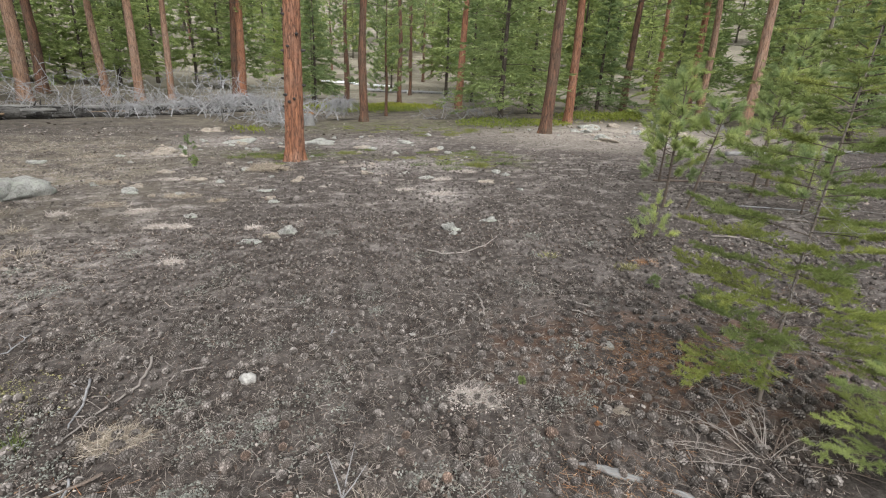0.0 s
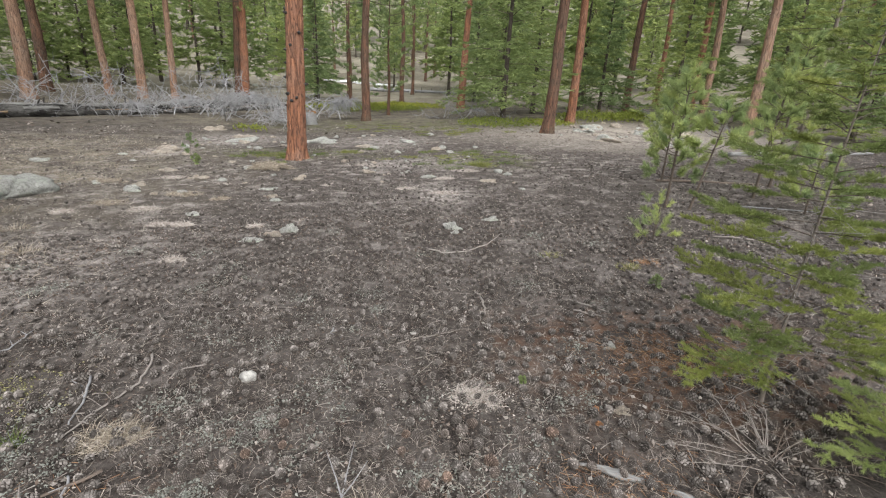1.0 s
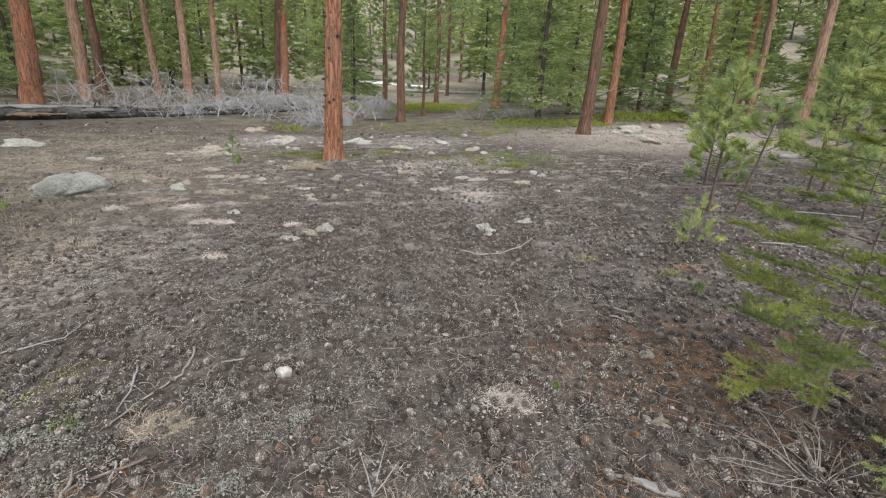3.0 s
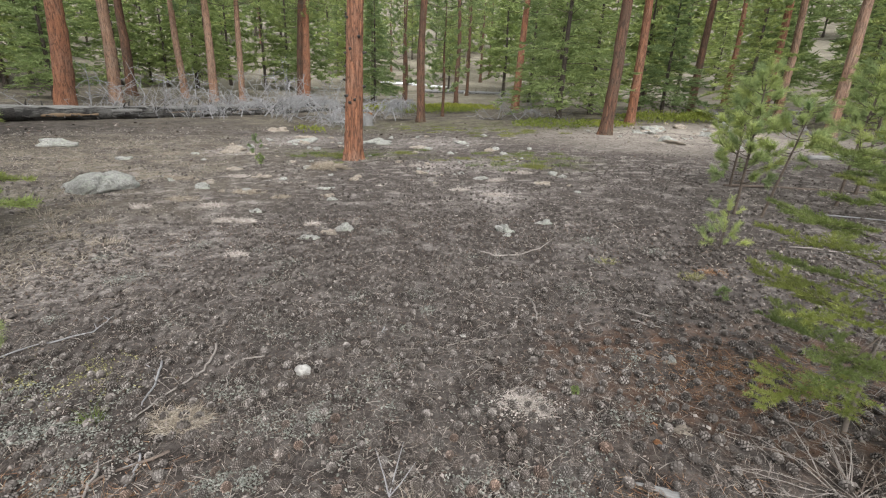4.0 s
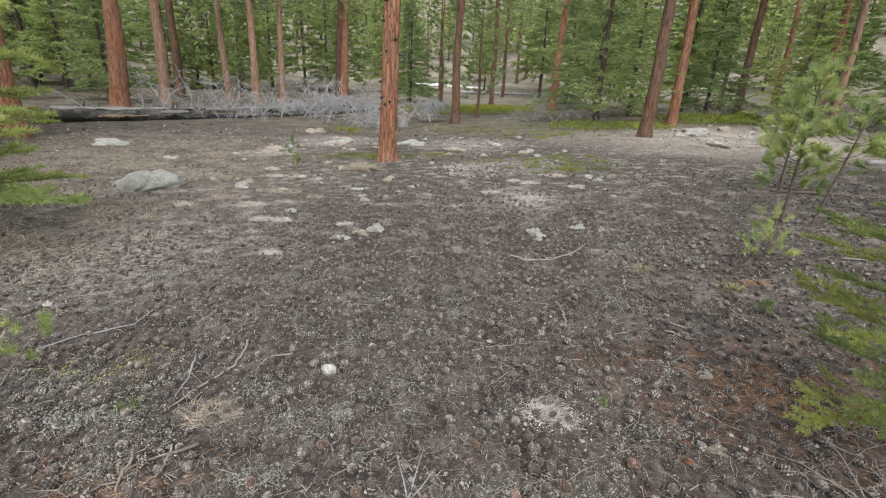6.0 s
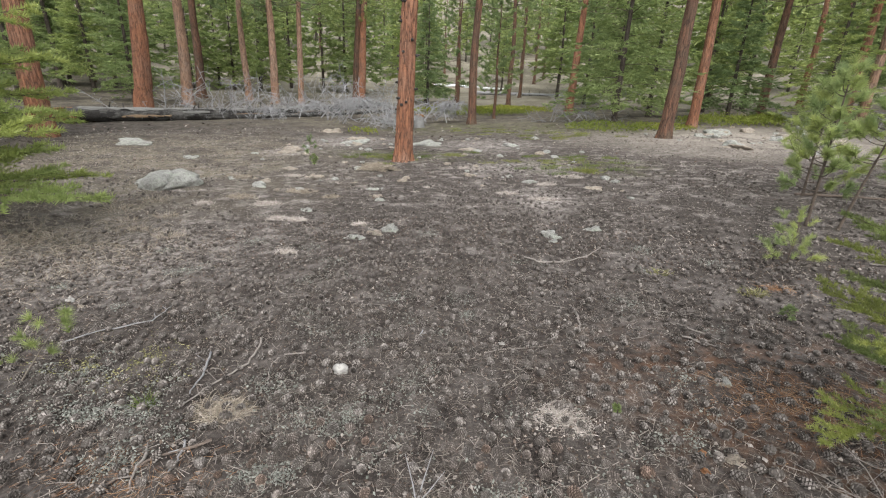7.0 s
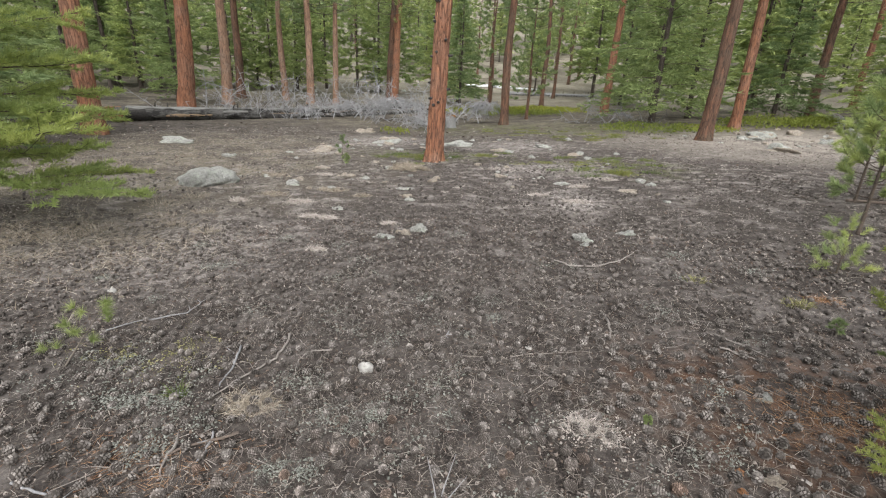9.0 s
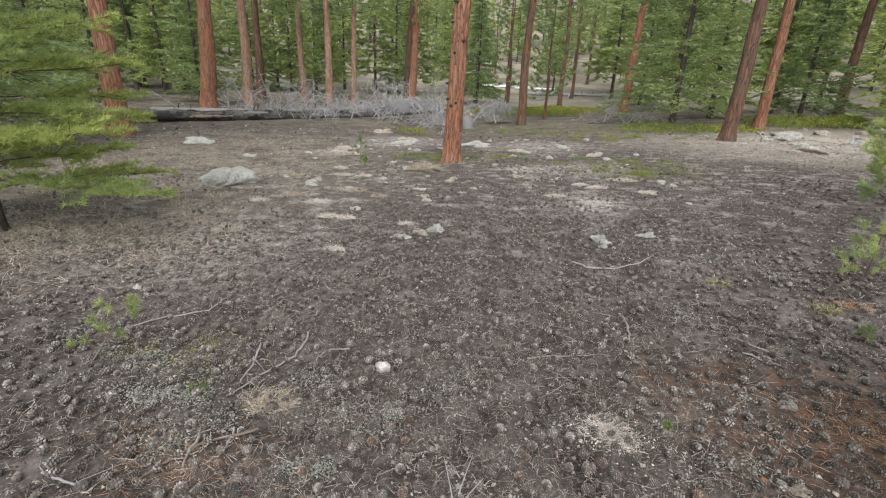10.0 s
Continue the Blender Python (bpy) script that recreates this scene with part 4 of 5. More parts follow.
def logs():
    rng = np.random.default_rng(53)

    def log(name, label, a, b, r0, r1, mat, heart=True, sink=0.1, group="fallen logs"):
        n = 60
        k = np.linspace(0, 1, n)
        x, y = a[0] + (b[0] - a[0]) * k, a[1] + (b[1] - a[1]) * k
        ln = math.hypot(b[0] - a[0], b[1] - a[1])
        r = r0 + (r1 - r0) * k
        z0 = np.polyval(np.polyfit(k, ground_z(x, y), 2), k)
        off = 0.12 * (vnoise(k * 7, k * 0, 3) - 0.5)
        e = np.array([-(b[1] - a[1]), b[0] - a[0]]) / ln
        line = np.stack([off * e[0] + (x - a[0]), off * e[1] + (y - a[1]), z0 + r - sink - z0[0]], -1)
        v, f = tube(line, r, 18, True)
        m = len(line) * 18
        q = v[:m].reshape(n, 18, 3)
        w = np.arange(18)[None, :] / 18 * 6.28
        q += (q - line[:, None]) * (0.28 * (vnoise(k[:, None] * ln * 1.5 + w * 0, w * 1.2, 4) - 0.5) + 0.22 * (vnoise(k[:, None] * ln * 6, w * 3, 5) - 0.5) - 0.16 * np.exp(-(((vnoise(k[:, None] * ln * 0.7, w * 4.5, 6) - 0.5) / 0.09) ** 2)))[..., None]
        ob = thing(name, label, "log", group, m=pose(a[0], a[1], float(z0[0])))
        part("log_body", Soup().add(v, f).mesh("log_body", True), mat, ob)
        if heart:
            s = Soup()
            d = unit(line[0] - line[3])
            for i in range(26):
                t = i / 26 * 6.28
                c = line[0] + r0 * (0.55 + 0.4 * rng.random()) * np.array([e[0] * math.cos(t), e[1] * math.cos(t), math.sin(t)])
                s.add(*tube([c - d * 0.3, c + d * (0.02 + 0.35 * rng.random())], [0.06, 0.02], 5))
            part("broken_end", s.mesh("broken_end"), M_HEART, ob, "splintered orange heartwood end")
        def slab(nm, t0, t1, u0, u1, mt, words, proud=0.035):
            """A split face along the log, at an angle above the side that faces the clearing."""
            uu, tt = np.linspace(u0, u1, 34), np.radians(np.linspace(t0, t1, 6))
            i = uu * (n - 1)
            c = np.stack([np.interp(i, np.arange(n), line[:, a_]) for a_ in range(3)], -1)
            rr = np.interp(i, np.arange(n), r)[:, None]
            jag = 0.9 * (vnoise(uu * ln * 2.6, uu * 0 + t0, 6) - 0.5) * (tt[-1] - tt[0])
            w2 = tt[None, :] + jag[:, None] * np.linspace(1, -1, 6)[None, :]
            lip = np.ones((34, 6))
            lip[0] = lip[-1] = 0.0
            lip[:, 0] = lip[:, -1] = 0.0
            rad = rr * (1.02 + 0.10 * (vnoise(uu[:, None] * ln * 3, w2 * 3, 7) - 0.5)) + proud * lip
            v2 = c[:, None] + rad[..., None] * (np.cos(w2)[..., None] * np.array([-e[0], -e[1], 0]) + np.sin(w2)[..., None] * np.array([0, 0, 1.0]))
            g = np.arange(34 * 6).reshape(34, 6)
            q1, q2, q3, q4 = g[:-1, :-1].ravel(), g[1:, :-1].ravel(), g[1:, 1:].ravel(), g[:-1, 1:].ravel()
            part(nm, Soup().add(v2.reshape(-1, 3), np.concatenate([np.stack([q1, q2, q3], -1), np.stack([q1, q3, q4], -1)])).mesh(nm, True), mt, ob, words)

        if heart:
            slab("split_face", 52, 88, 0.02, 0.33, M_LOG_GREY, "silvery weathered wood along the top")
            slab("split_face", 40, 80, 0.36, 0.62, M_LOG_GREY, "silvery weathered wood along the top")
            slab("split_face", -20, 2, 0.10, 0.21, M_LOG_TAN, "bare tan wood where bark is gone")
            slab("split_face", 8, 40, 0.24, 0.31, M_LOG_GREY, "silvery weathered wood")
            slab("split_face", -12, 8, 0.37, 0.47, M_LOG_TAN, "bare tan wood where bark is gone")
            slab("split_face", -18, 2, 0.60, 0.70, M_LOG_TAN, "bare tan wood where bark is gone")
            slab("charred_hollow", -26, 30, 0.01, 0.06, M_CHAR, "blackened hollow near the broken end", 0.02)
        for i in range(30 if r0 > 0.14 else 0):
            j = int(rng.integers(4, n - 4))
            d = unit(np.array([e[0], e[1], 0]) * rng.normal() + [0, 0, 0.4 + rng.random()])
            if i % 3:
                d = unit([-e[0] + 0.3 * rng.normal(), -e[1] + 0.3 * rng.normal(), -0.15 - 0.45 * rng.random()])
            p = line[j]
            stub = Soup().add(*tube([p, p + d * (r[j] + 0.1), p + d * (r[j] + 0.2 + 0.25 * rng.random()) + [0.05, 0, 0.02]], [0.04, 0.034, 0.014], 6))
            part("branch_stub", stub.mesh("branch_stub"), M_CHAR, ob, "charred broken branch stub")
        return ob

    log("fallen_log", "long charred fallen log with a splintered orange end", (-18.2, 18.0), (-9.4, 36.6), 0.32, 0.22, M_LOG, True, 0.02)
    log("fallen_log", "thin blackened log behind the large one", (-17.0, 21.6), (-6.6, 35.5), 0.15, 0.10, M_LOG, False, 0.02)
    log("fallen_log", "grey weathered log on the far slope", (-3.0, 57), (8.0, 54), 0.22, 0.14, M_SILVER, False, 0.04)
    log("fallen_log", "thin grey log lying among the young pines", (6.0, 9.7), (9.2, 8.9), 0.028, 0.014, M_STICK_DARK, False, 0.0)
    log("fallen_log", "grey weathered log beyond the young pines", (11.0, 14.0), (17.0, 14.6), 0.08, 0.05, M_DRIFT, False, 0.02)
    arches = [arch_branch_mesh(rng) for i in range(3)]
    shapes = [dead_branch_mesh(rng, 1.0 + 0.25 * i) for i in range(5)]
    places = []
    for i in range(46):
        k = 0.06 + 0.88 * rng.random()
        side = -0.9 - abs(rng.normal()) * 1.2
        places.append((-17.5 + 8.3 * k + side * 0.9 + 0.5, 17.4 + 19.2 * k - side * 0.4 - 0.4, 0.8 + 0.8 * rng.random()))
    for i in range(12):
        k = 0.34 + 0.62 * rng.random()
        places.append((-17.5 + 8.3 * k + 0.75 + 0.3 * rng.normal(), 17.4 + 19.2 * k - 0.55, 0.55 + 0.4 * rng.random()))
    for i in range(3):
        places.append((-12.6 + rng.normal() * 0.9, 33.5 + rng.normal() * 0.8, 1.5 + 0.4 * rng.random()))
    for i in range(18):
        places.append((-6.8 + rng.normal() * 1.3, 26.5 + rng.normal() * 1.0, 1.0 + 0.6 * rng.random()))
    for i in range(10):
        places.append((-5.0 + rng.normal() * 0.7, 24.5 + rng.normal() * 1.2, 1.0 + 0.5 * rng.random()))
    for i in range(9):
        places.append((2.6 + rng.random() * 4, 26.5 + rng.normal() * 0.6, 0.8 + 0.4 * rng.random()))
    for i in range(5):
        places.append((11.5 + rng.random() * 5, 18.5 + rng.random() * 3, 0.7 + 0.4 * rng.random()))
    for x, y, size in places:
        m = pose(x, y, gz(x, y) + 0.05, rng.normal() * 25, rng.normal() * 25, rng.random() * 360) @ Matrix.Scale(size, 4)
        me = shapes[int(rng.integers(5))]
        thing("dead_branch", "tangled silver-grey dead branch beside the fallen log", "branch", "dead branches", me=me, mat=M_SILVER, m=m)
    for x, y, turn, size in ((-9.7, 26.9, 20, 1.5), (-9.1, 27.6, -35, 1.7), (-8.5, 28.4, 60, 1.6), (-8.0, 28.9, -10, 1.4), (-10.3, 27.3, 140, 1.3), (-11.2, 26.4, 80, 1.1), (-3.7, 27.6, 30, 1.6), (-3.2, 27.9, -40, 1.6), (-2.9, 27.2, 100, 1.3),
                             (4.4, 26.0, 10, 0.8), (-13.2, 25.2, 40, 0.9), (-12.2, 24.6, 120, 0.9)):
        me = arches[int(rng.integers(3))]
        thing("dead_bough", "arching silver-grey dead bough with drooping bare twigs", "branch", "dead branches", me=me, mat=M_SILVER, m=pose(x, y, gz(x, y) + 0.02, 0, 0, turn) @ Matrix.Scale(size, 4))
    # the sawn-looking pale stump at the log's far end
    t = trunk_mesh(rng, 0.62, 0.26, (0.05, 0), 16, 10, 0.1, 0.2, 0.85)
    ob = thing("tree_stump", "short pale weathered stump beside dead branches", "stump", m=pose(-4.05, 24.6, gz(-4.05, 24.6)))
    part("stump_wood", t, M_DRIFT, ob)
    cap, f = tube([[0.03, 0, 0.55], [0.035, 0, 0.63], [0.035, 0, 0.66]], [0.23, 0.22, 0.16], 16)
    part("stump_top", Soup().add(cap, f).mesh("stump_top"), M_HEART, ob)


logs()


# ---- stones ----
STONES = [  # x, y, width, height, material, sunk part
    (-6.95, 9.15, 1.75, 0.36, 0), (-4.87, 9.2, 0.30, 0.13, 0), 
    (-1.72, 5.9, 0.24, 0.06, 0), (-1.49, 6.12, 0.20, 0.11, 1), (-1.31, 6.28, 0.28, 0.12, 0),
    (0.97, 6.35, 0.23, 0.13, 0), (1.61, 6.8, 0.22, 0.05, 0), (-12.0, 14.4, 0.95, 0.2, 0), (-7.55, 21.2, 1.1, 0.28, 1), (-5.65, 18.9, 0.85, 0.18, 1),
    (-5.4, 17.4, 1.2, 0.12, 0), (-2.5, 17.6, 1.1, 0.25, 0), (-6.64, 14.6, 0.75, 0.26, 1), (10.0, 22.6, 1.2, 0.34, 0), (9.1, 20.9, 0.65, 0.16, 0),
    (-0.87, 2.84, 0.10, 0.085, 2), (1.50, 2.26, 0.12, 0.045, 1), (-3.83, 3.66, 0.075, 0.07, 2), (-0.96, 2.84, 0.035, 0.03, 3), (1.36, 2.3, 0.04, 0.035, 3),
    (0.285, 3.34, 0.05, 0.03, 2), (1.33, 2.18, 0.045, 0.035, 3), (-3.6, 3.55, 0.07, 0.04, 1), (0.98, 6.1, 0.1, 0.05, 0), (1.78, 3.0, 0.09, 0.05, 0), (12.6, 21.5, 1.3, 0.35, 1),
    (8.6, 17.5, 0.8, 0.14, 1), (-1.0, 16.4, 0.7, 0.1, 1), (0.6, 17.5, 0.6, 0.1, 0), (1.6, 15.6, 0.5, 0.1, 1), (-3.4, 16.2, 0.6, 0.08, 1),
    (-0.4, 11.2, 0.4, 0.06, 1), (0.9, 10.4, 0.3, 0.06, 0), (-2.4, 9.4, 0.28, 0.06, 0), (-2.0, 8.3, 0.2, 0.05, 0), (-3.0, 7.4, 0.2, 0.05, 0), (2.2, 9.8, 0.3, 0.05, 1),
    (-8.7, 12.5, 0.35, 0.1, 0), (-7.6, 8.0, 0.3, 0.07, 1), (-4.2, 10.6, 0.4, 0.08, 1), (-5.2, 11.6, 0.45, 0.08, 1), (14.4, 24.0, 1.0, 0.3, 0),
]


def stones():
    rng = np.random.default_rng(61)
    mats_ = (M_ROCK, M_ROCK_TAN, M_ROCK_WHITE, M_ROCK_RUST)
    words = ("lichen-spotted grey granite", "pale tan granite", "white quartz", "rust-orange")
    for x, y, w, h, m in STONES:
        me = blob(rng, (w, w * (0.6 + 0.3 * rng.random()), h * (1.6 if w > 1.3 else 1.25)), 5 if w > 1.3 else 4 if w > 0.15 else 3, 0.14 if w > 1.3 else 0.26 if w > 1.0 else 0.4, crack=w > 1.3)
        size = "boulder" if w > 0.9 else "stone" if w > 0.1 else "pebble"
        thing(size, f"{words[m]} {size} half sunk in the litter", "rock", "stones", me=me, mat=mats_[m], m=pose(x, y, gz(x, y) - h * (0.3 if m == 1 else 0.15), rng.normal() * 6, rng.normal() * 6, rng.normal() * 25))
    for i in range(96):
        x, y = rng.uniform(-7.5, 3.2), rng.uniform(8.5, 19.5)
        w = (0.06 + 0.16 * rng.random() ** 2) * (1 + (y - 8) / 16)
        me = blob(rng, (w, w * 0.8, w * 0.45), 2, 0.4)
        m = int(rng.integers(2))
        thing("stone", f"small {words[m]} stone loose on the grit", "rock", "loose stones", me=me, mat=mats_[m], m=pose(x, y, gz(x, y), 0, 0, rng.random() * 360))
    # rubble on the pale mound
    for i in range(34):
        x, y = 10.8 + rng.normal() * 2.2, 20.4 + rng.normal() * 1.9
        w = 0.16 + 0.5 * rng.random() ** 2
        me = blob(rng, (w, w * 0.8, w * 0.5), 3, 0.4)
        m = int(rng.integers(2))
        thing("stone", f"{words[m]} stone lying on the pale mound", "rock", "mound stones", me=me, mat=mats_[m], m=pose(x, y, gz(x, y), 0, 0, rng.random() * 360))
    # rocks of the far slope
    for i in range(22):
        a, r = radians(rng.uniform(-28, 16)), rng.uniform(50, 85)
        x, y = r * math.sin(a), r * math.cos(a)
        w = 0.5 + 0.9 * rng.random()
        me = blob(rng, (w, w * 0.8, w * 0.6), 2, 0.3)
        thing("boulder", "pale grey boulder on the far hillside", "rock", "hillside boulders", me=me, mat=mats_[int(rng.integers(2))], m=pose(x, y, gz(x, y)))
    for x, y, sx, sy in ((-6.4, 65, 2.3, 1.2), (-3.6, 64, 1.4, 0.8), (-0.5, 62, 1.8, 0.6)):
        me = blob(rng, (sx * 2, sy * 2, 0.35), 3, 0.3)
        thing("snow_patch", "small leftover snow patch on the far slope", "snow", "snow patches", me=me, mat=M_SNOW, m=pose(x, y, gz(x, y)))


stones()


# ---- sticks ----
STICKS = [  # radius, material, points on the ground
    (0.010, 0, ((-1.91, 2.93), (-1.80, 2.66), (-1.75, 2.44))), (0.007, 0, ((-2.02, 2.91), (-1.89, 2.83))),
    (0.011, 1, ((-1.62, 3.16), (-1.57, 2.95), (-1.56, 2.83), (-1.68, 2.55), (-1.71, 2.33))), (0.007, 1, ((-1.21, 3.04), (-1.35, 2.97), (-1.39, 2.85), (-1.32, 2.67))),
    (0.013, 1, ((0.47, 5.47), (0.70, 5.22), (1.00, 5.24), (1.32, 5.50), (1.62, 6.00))), (0.010, 2, ((-0.05, 3.71), (0.03, 3.41), (0.07, 3.23))),
    (0.012, 1, ((0.94, 3.93), (0.92, 3.59))), (0.007, 0, ((-0.37, 3.46), (-0.39, 3.32))), (0.010, 2, ((-1.36, 2.08), (-1.55, 1.96), (-1.68, 1.78), (-1.75, 1.62))),
    (0.008, 0, ((-1.51, 2.08), (-1.46, 1.93), (-1.45, 1.84))), (0.005, 1, ((0.14, 3.20), (0.45, 3.29), (0.75, 3.35))),
    (0.008, 0, ((-3.01, 3.17), (-2.73, 3.36), (-2.75, 3.62))), (0.008, 0, ((-3.17, 2.92), (-2.96, 3.22))), (0.008, 1, ((1.76, 3.83), (2.05, 3.58))),
    (0.009, 1, ((1.73, 3.62), (1.95, 3.48))), (0.009, 0, ((-2.22, 1.53), (-2.01, 1.50), (-1.88, 1.48))), (0.011, 1, ((-1.65, 1.95), (-1.61, 1.81), (-1.56, 1.70))),
    (0.012, 2, ((-8.5, 15.2), (-7.2, 16.0), (-6.4, 15.9))),
    (0.008, 2, ((3.4, 3.9), (4.1, 3.7))), (0.014, 1, ((4.5, 5.6), (5.6, 5.3))), (0.015, 0, ((6.2, 7.3), (7.4, 6.8))),
]


def stick_line(rng, pts, lift):
    p = np.array(pts, float)
    k = np.linspace(0, len(p) - 1, 5 * (len(p) - 1) + 1)
    x, y = (np.interp(k, np.arange(len(p)), p[:, c]) + rng.normal(size=len(k)) * 0.006 for c in (0, 1))
    return np.stack([x, y, ground_z(x, y) + lift + 0.012 * rng.random(len(k))], -1)


def sticks():
    rng = np.random.default_rng(71)
    mats_ = (M_SILVER, M_STICK, M_STICK_DARK)
    words = ("bleached grey", "weathered brown-grey", "dark brown")
    for r, m, pts in STICKS:
        line = stick_line(rng, pts, r * 0.9)
        o = line[0].copy()
        k = np.linspace(0, 1, len(line))
        s = Soup().add(*tube(line - o, r * 0.8 * (1.1 - 0.6 * k) * (0.9 + 0.2 * rng.random(len(k))), 7))
        for j in range(2):
            i = int(rng.integers(1, len(line) - 1))
            d = unit(np.append(rng.normal(size=2), 0.15)) * (0.04 + 0.06 * rng.random())
            s.add(*tube([line[i] - o, line[i] - o + d], [r * 0.5, r * 0.2], 5))
        thing("stick", f"{words[m]} fallen stick on the forest floor", "stick", "fallen sticks", me=s.mesh("stick", True), mat=mats_[m], m=pose(*o))
    # a dead twig that stands up at the front
    s = Soup()
    for a, b, c in (((0, 0, 0), (-0.03, 0.06, 0.06), (-0.09, 0.17, 0.13)), ((0, 0, 0), (0.02, 0.08, 0.07), (0.05, 0.2, 0.15)), ((0, 0, 0), (0.05, 0.03, 0.05), (0.12, 0.1, 0.12))):
        s.add(*tube([a, b, c], [0.0045, 0.003, 0.0012], 6))
    thing("dead_twig", "forked bleached twig sticking out of the litter", "twig", me=s.mesh("dead_twig"), mat=M_SILVER, m=pose(-0.13, 1.8, gz(-0.13, 1.8)))
    # the dead branch with many fine twigs beside the young firs
    cx, cy = 2.08, 1.80
    z0 = gz(cx, cy)
    branch = thing("dead_branch", "dry brown dead branch with many fine tangled twigs", "branch", m=pose(cx, cy, z0))

    def twig(p, a, ln, rad, lift):
        k = np.linspace(0, 1, 7)
        bow = rng.normal() * 0.5
        ax = a + bow * k
        x, y = p[0] + np.cumsum(np.cos(ax)) * ln / 7, p[1] + np.cumsum(np.sin(ax)) * ln / 7
        z = ground_z(cx + x, cy + y) - z0 + 0.008 + lift * np.sin(2.6 * k)
        line = np.stack([x, y, z], -1)
        return line, Soup().add(*tube(line, rad * (1.05 - 0.75 * k), 5))

    for i in range(24):
        a = radians(rng.choice([100, 150, 180, 20, 60, 330], p=[0.24, 0.22, 0.2, 0.14, 0.14, 0.06])) + rng.normal() * 0.35
        line, s = twig((rng.normal() * 0.04, rng.normal() * 0.04), a, 0.25 + 0.38 * rng.random(), 0.0022 + 0.0016 * rng.random(), 0.02 + 0.09 * rng.random())
        for j in range(3):
            o = line[int(rng.integers(2, 6))]
            d = unit(np.append(np.array([math.cos(a), math.sin(a)]) + rng.normal(size=2) * 0.7, 0.1 * rng.normal())) * (0.05 + 0.1 * rng.random())
            s.add(*tube([o, o + d * 0.5 + rng.normal(size=3) * 0.006, o + d], [0.0016, 0.0012, 0.0007], 4))
        part("twig", s.mesh("twig", True), M_STICK if i % 3 else M_STICK_DARK, branch)
    # driftwood-like pieces
    for x, y, ln, turn in ((1.24, 1.84, 0.32, -22), (1.55, 1.62, 0.24, -35)):
        k = np.linspace(0, 1, 14)
        line = np.stack([ln * (k - 0.5), 0.012 * np.sin(k * 5), 0.02 + 0 * k], -1)
        v, f = tube(line, 0.020 * np.sin(0.2 + k * 2.5) * (0.75 + 0.5 * vnoise(k * 9, k * 0, 5)) + 0.005, 12)
        v[:, 2] *= 0.6
        v += 0.016 * (np.stack([vnoise(v[:, 0] * 20, v[:, 1] * 60 + i, 3) for i in range(3)], -1) - 0.5)
        thing("wood_piece", "weathered grey piece of wood in the litter", "wood", "wood pieces", me=Soup().add(v, f).mesh("wood_piece", True), mat=M_DRIFT, m=pose(x, y, gz(x, y), 0, 0, turn))
    # small twigs beyond counting
    s = Soup()
    for i in range(620):
        r = 1.4 + 9 * rng.random() ** 1.3
        a = radians(rng.uniform(-58, 56))
        x, y = r * math.sin(a), r * math.cos(a)
        d = rng.random() * 6.28
        ln = 0.05 + 0.16 * rng.random()
        pts = [(x, y), (x + ln * math.cos(d) * 0.5, y + ln * math.sin(d) * 0.5), (x + ln * math.cos(d + rng.normal() * 0.3), y + ln * math.sin(d + rng.normal() * 0.3))]
        s.add(*tube([(p, q, gz(p, q) + 0.006 + 0.012 * rng.random()) for p, q in pts], [0.0028, 0.0025, 0.0014], 4))
    thing("twig_litter", "small fallen twigs scattered over the forest floor", "twigs", kind="stuff", me=s.mesh("twig_litter"), mat=M_STICK)


sticks()


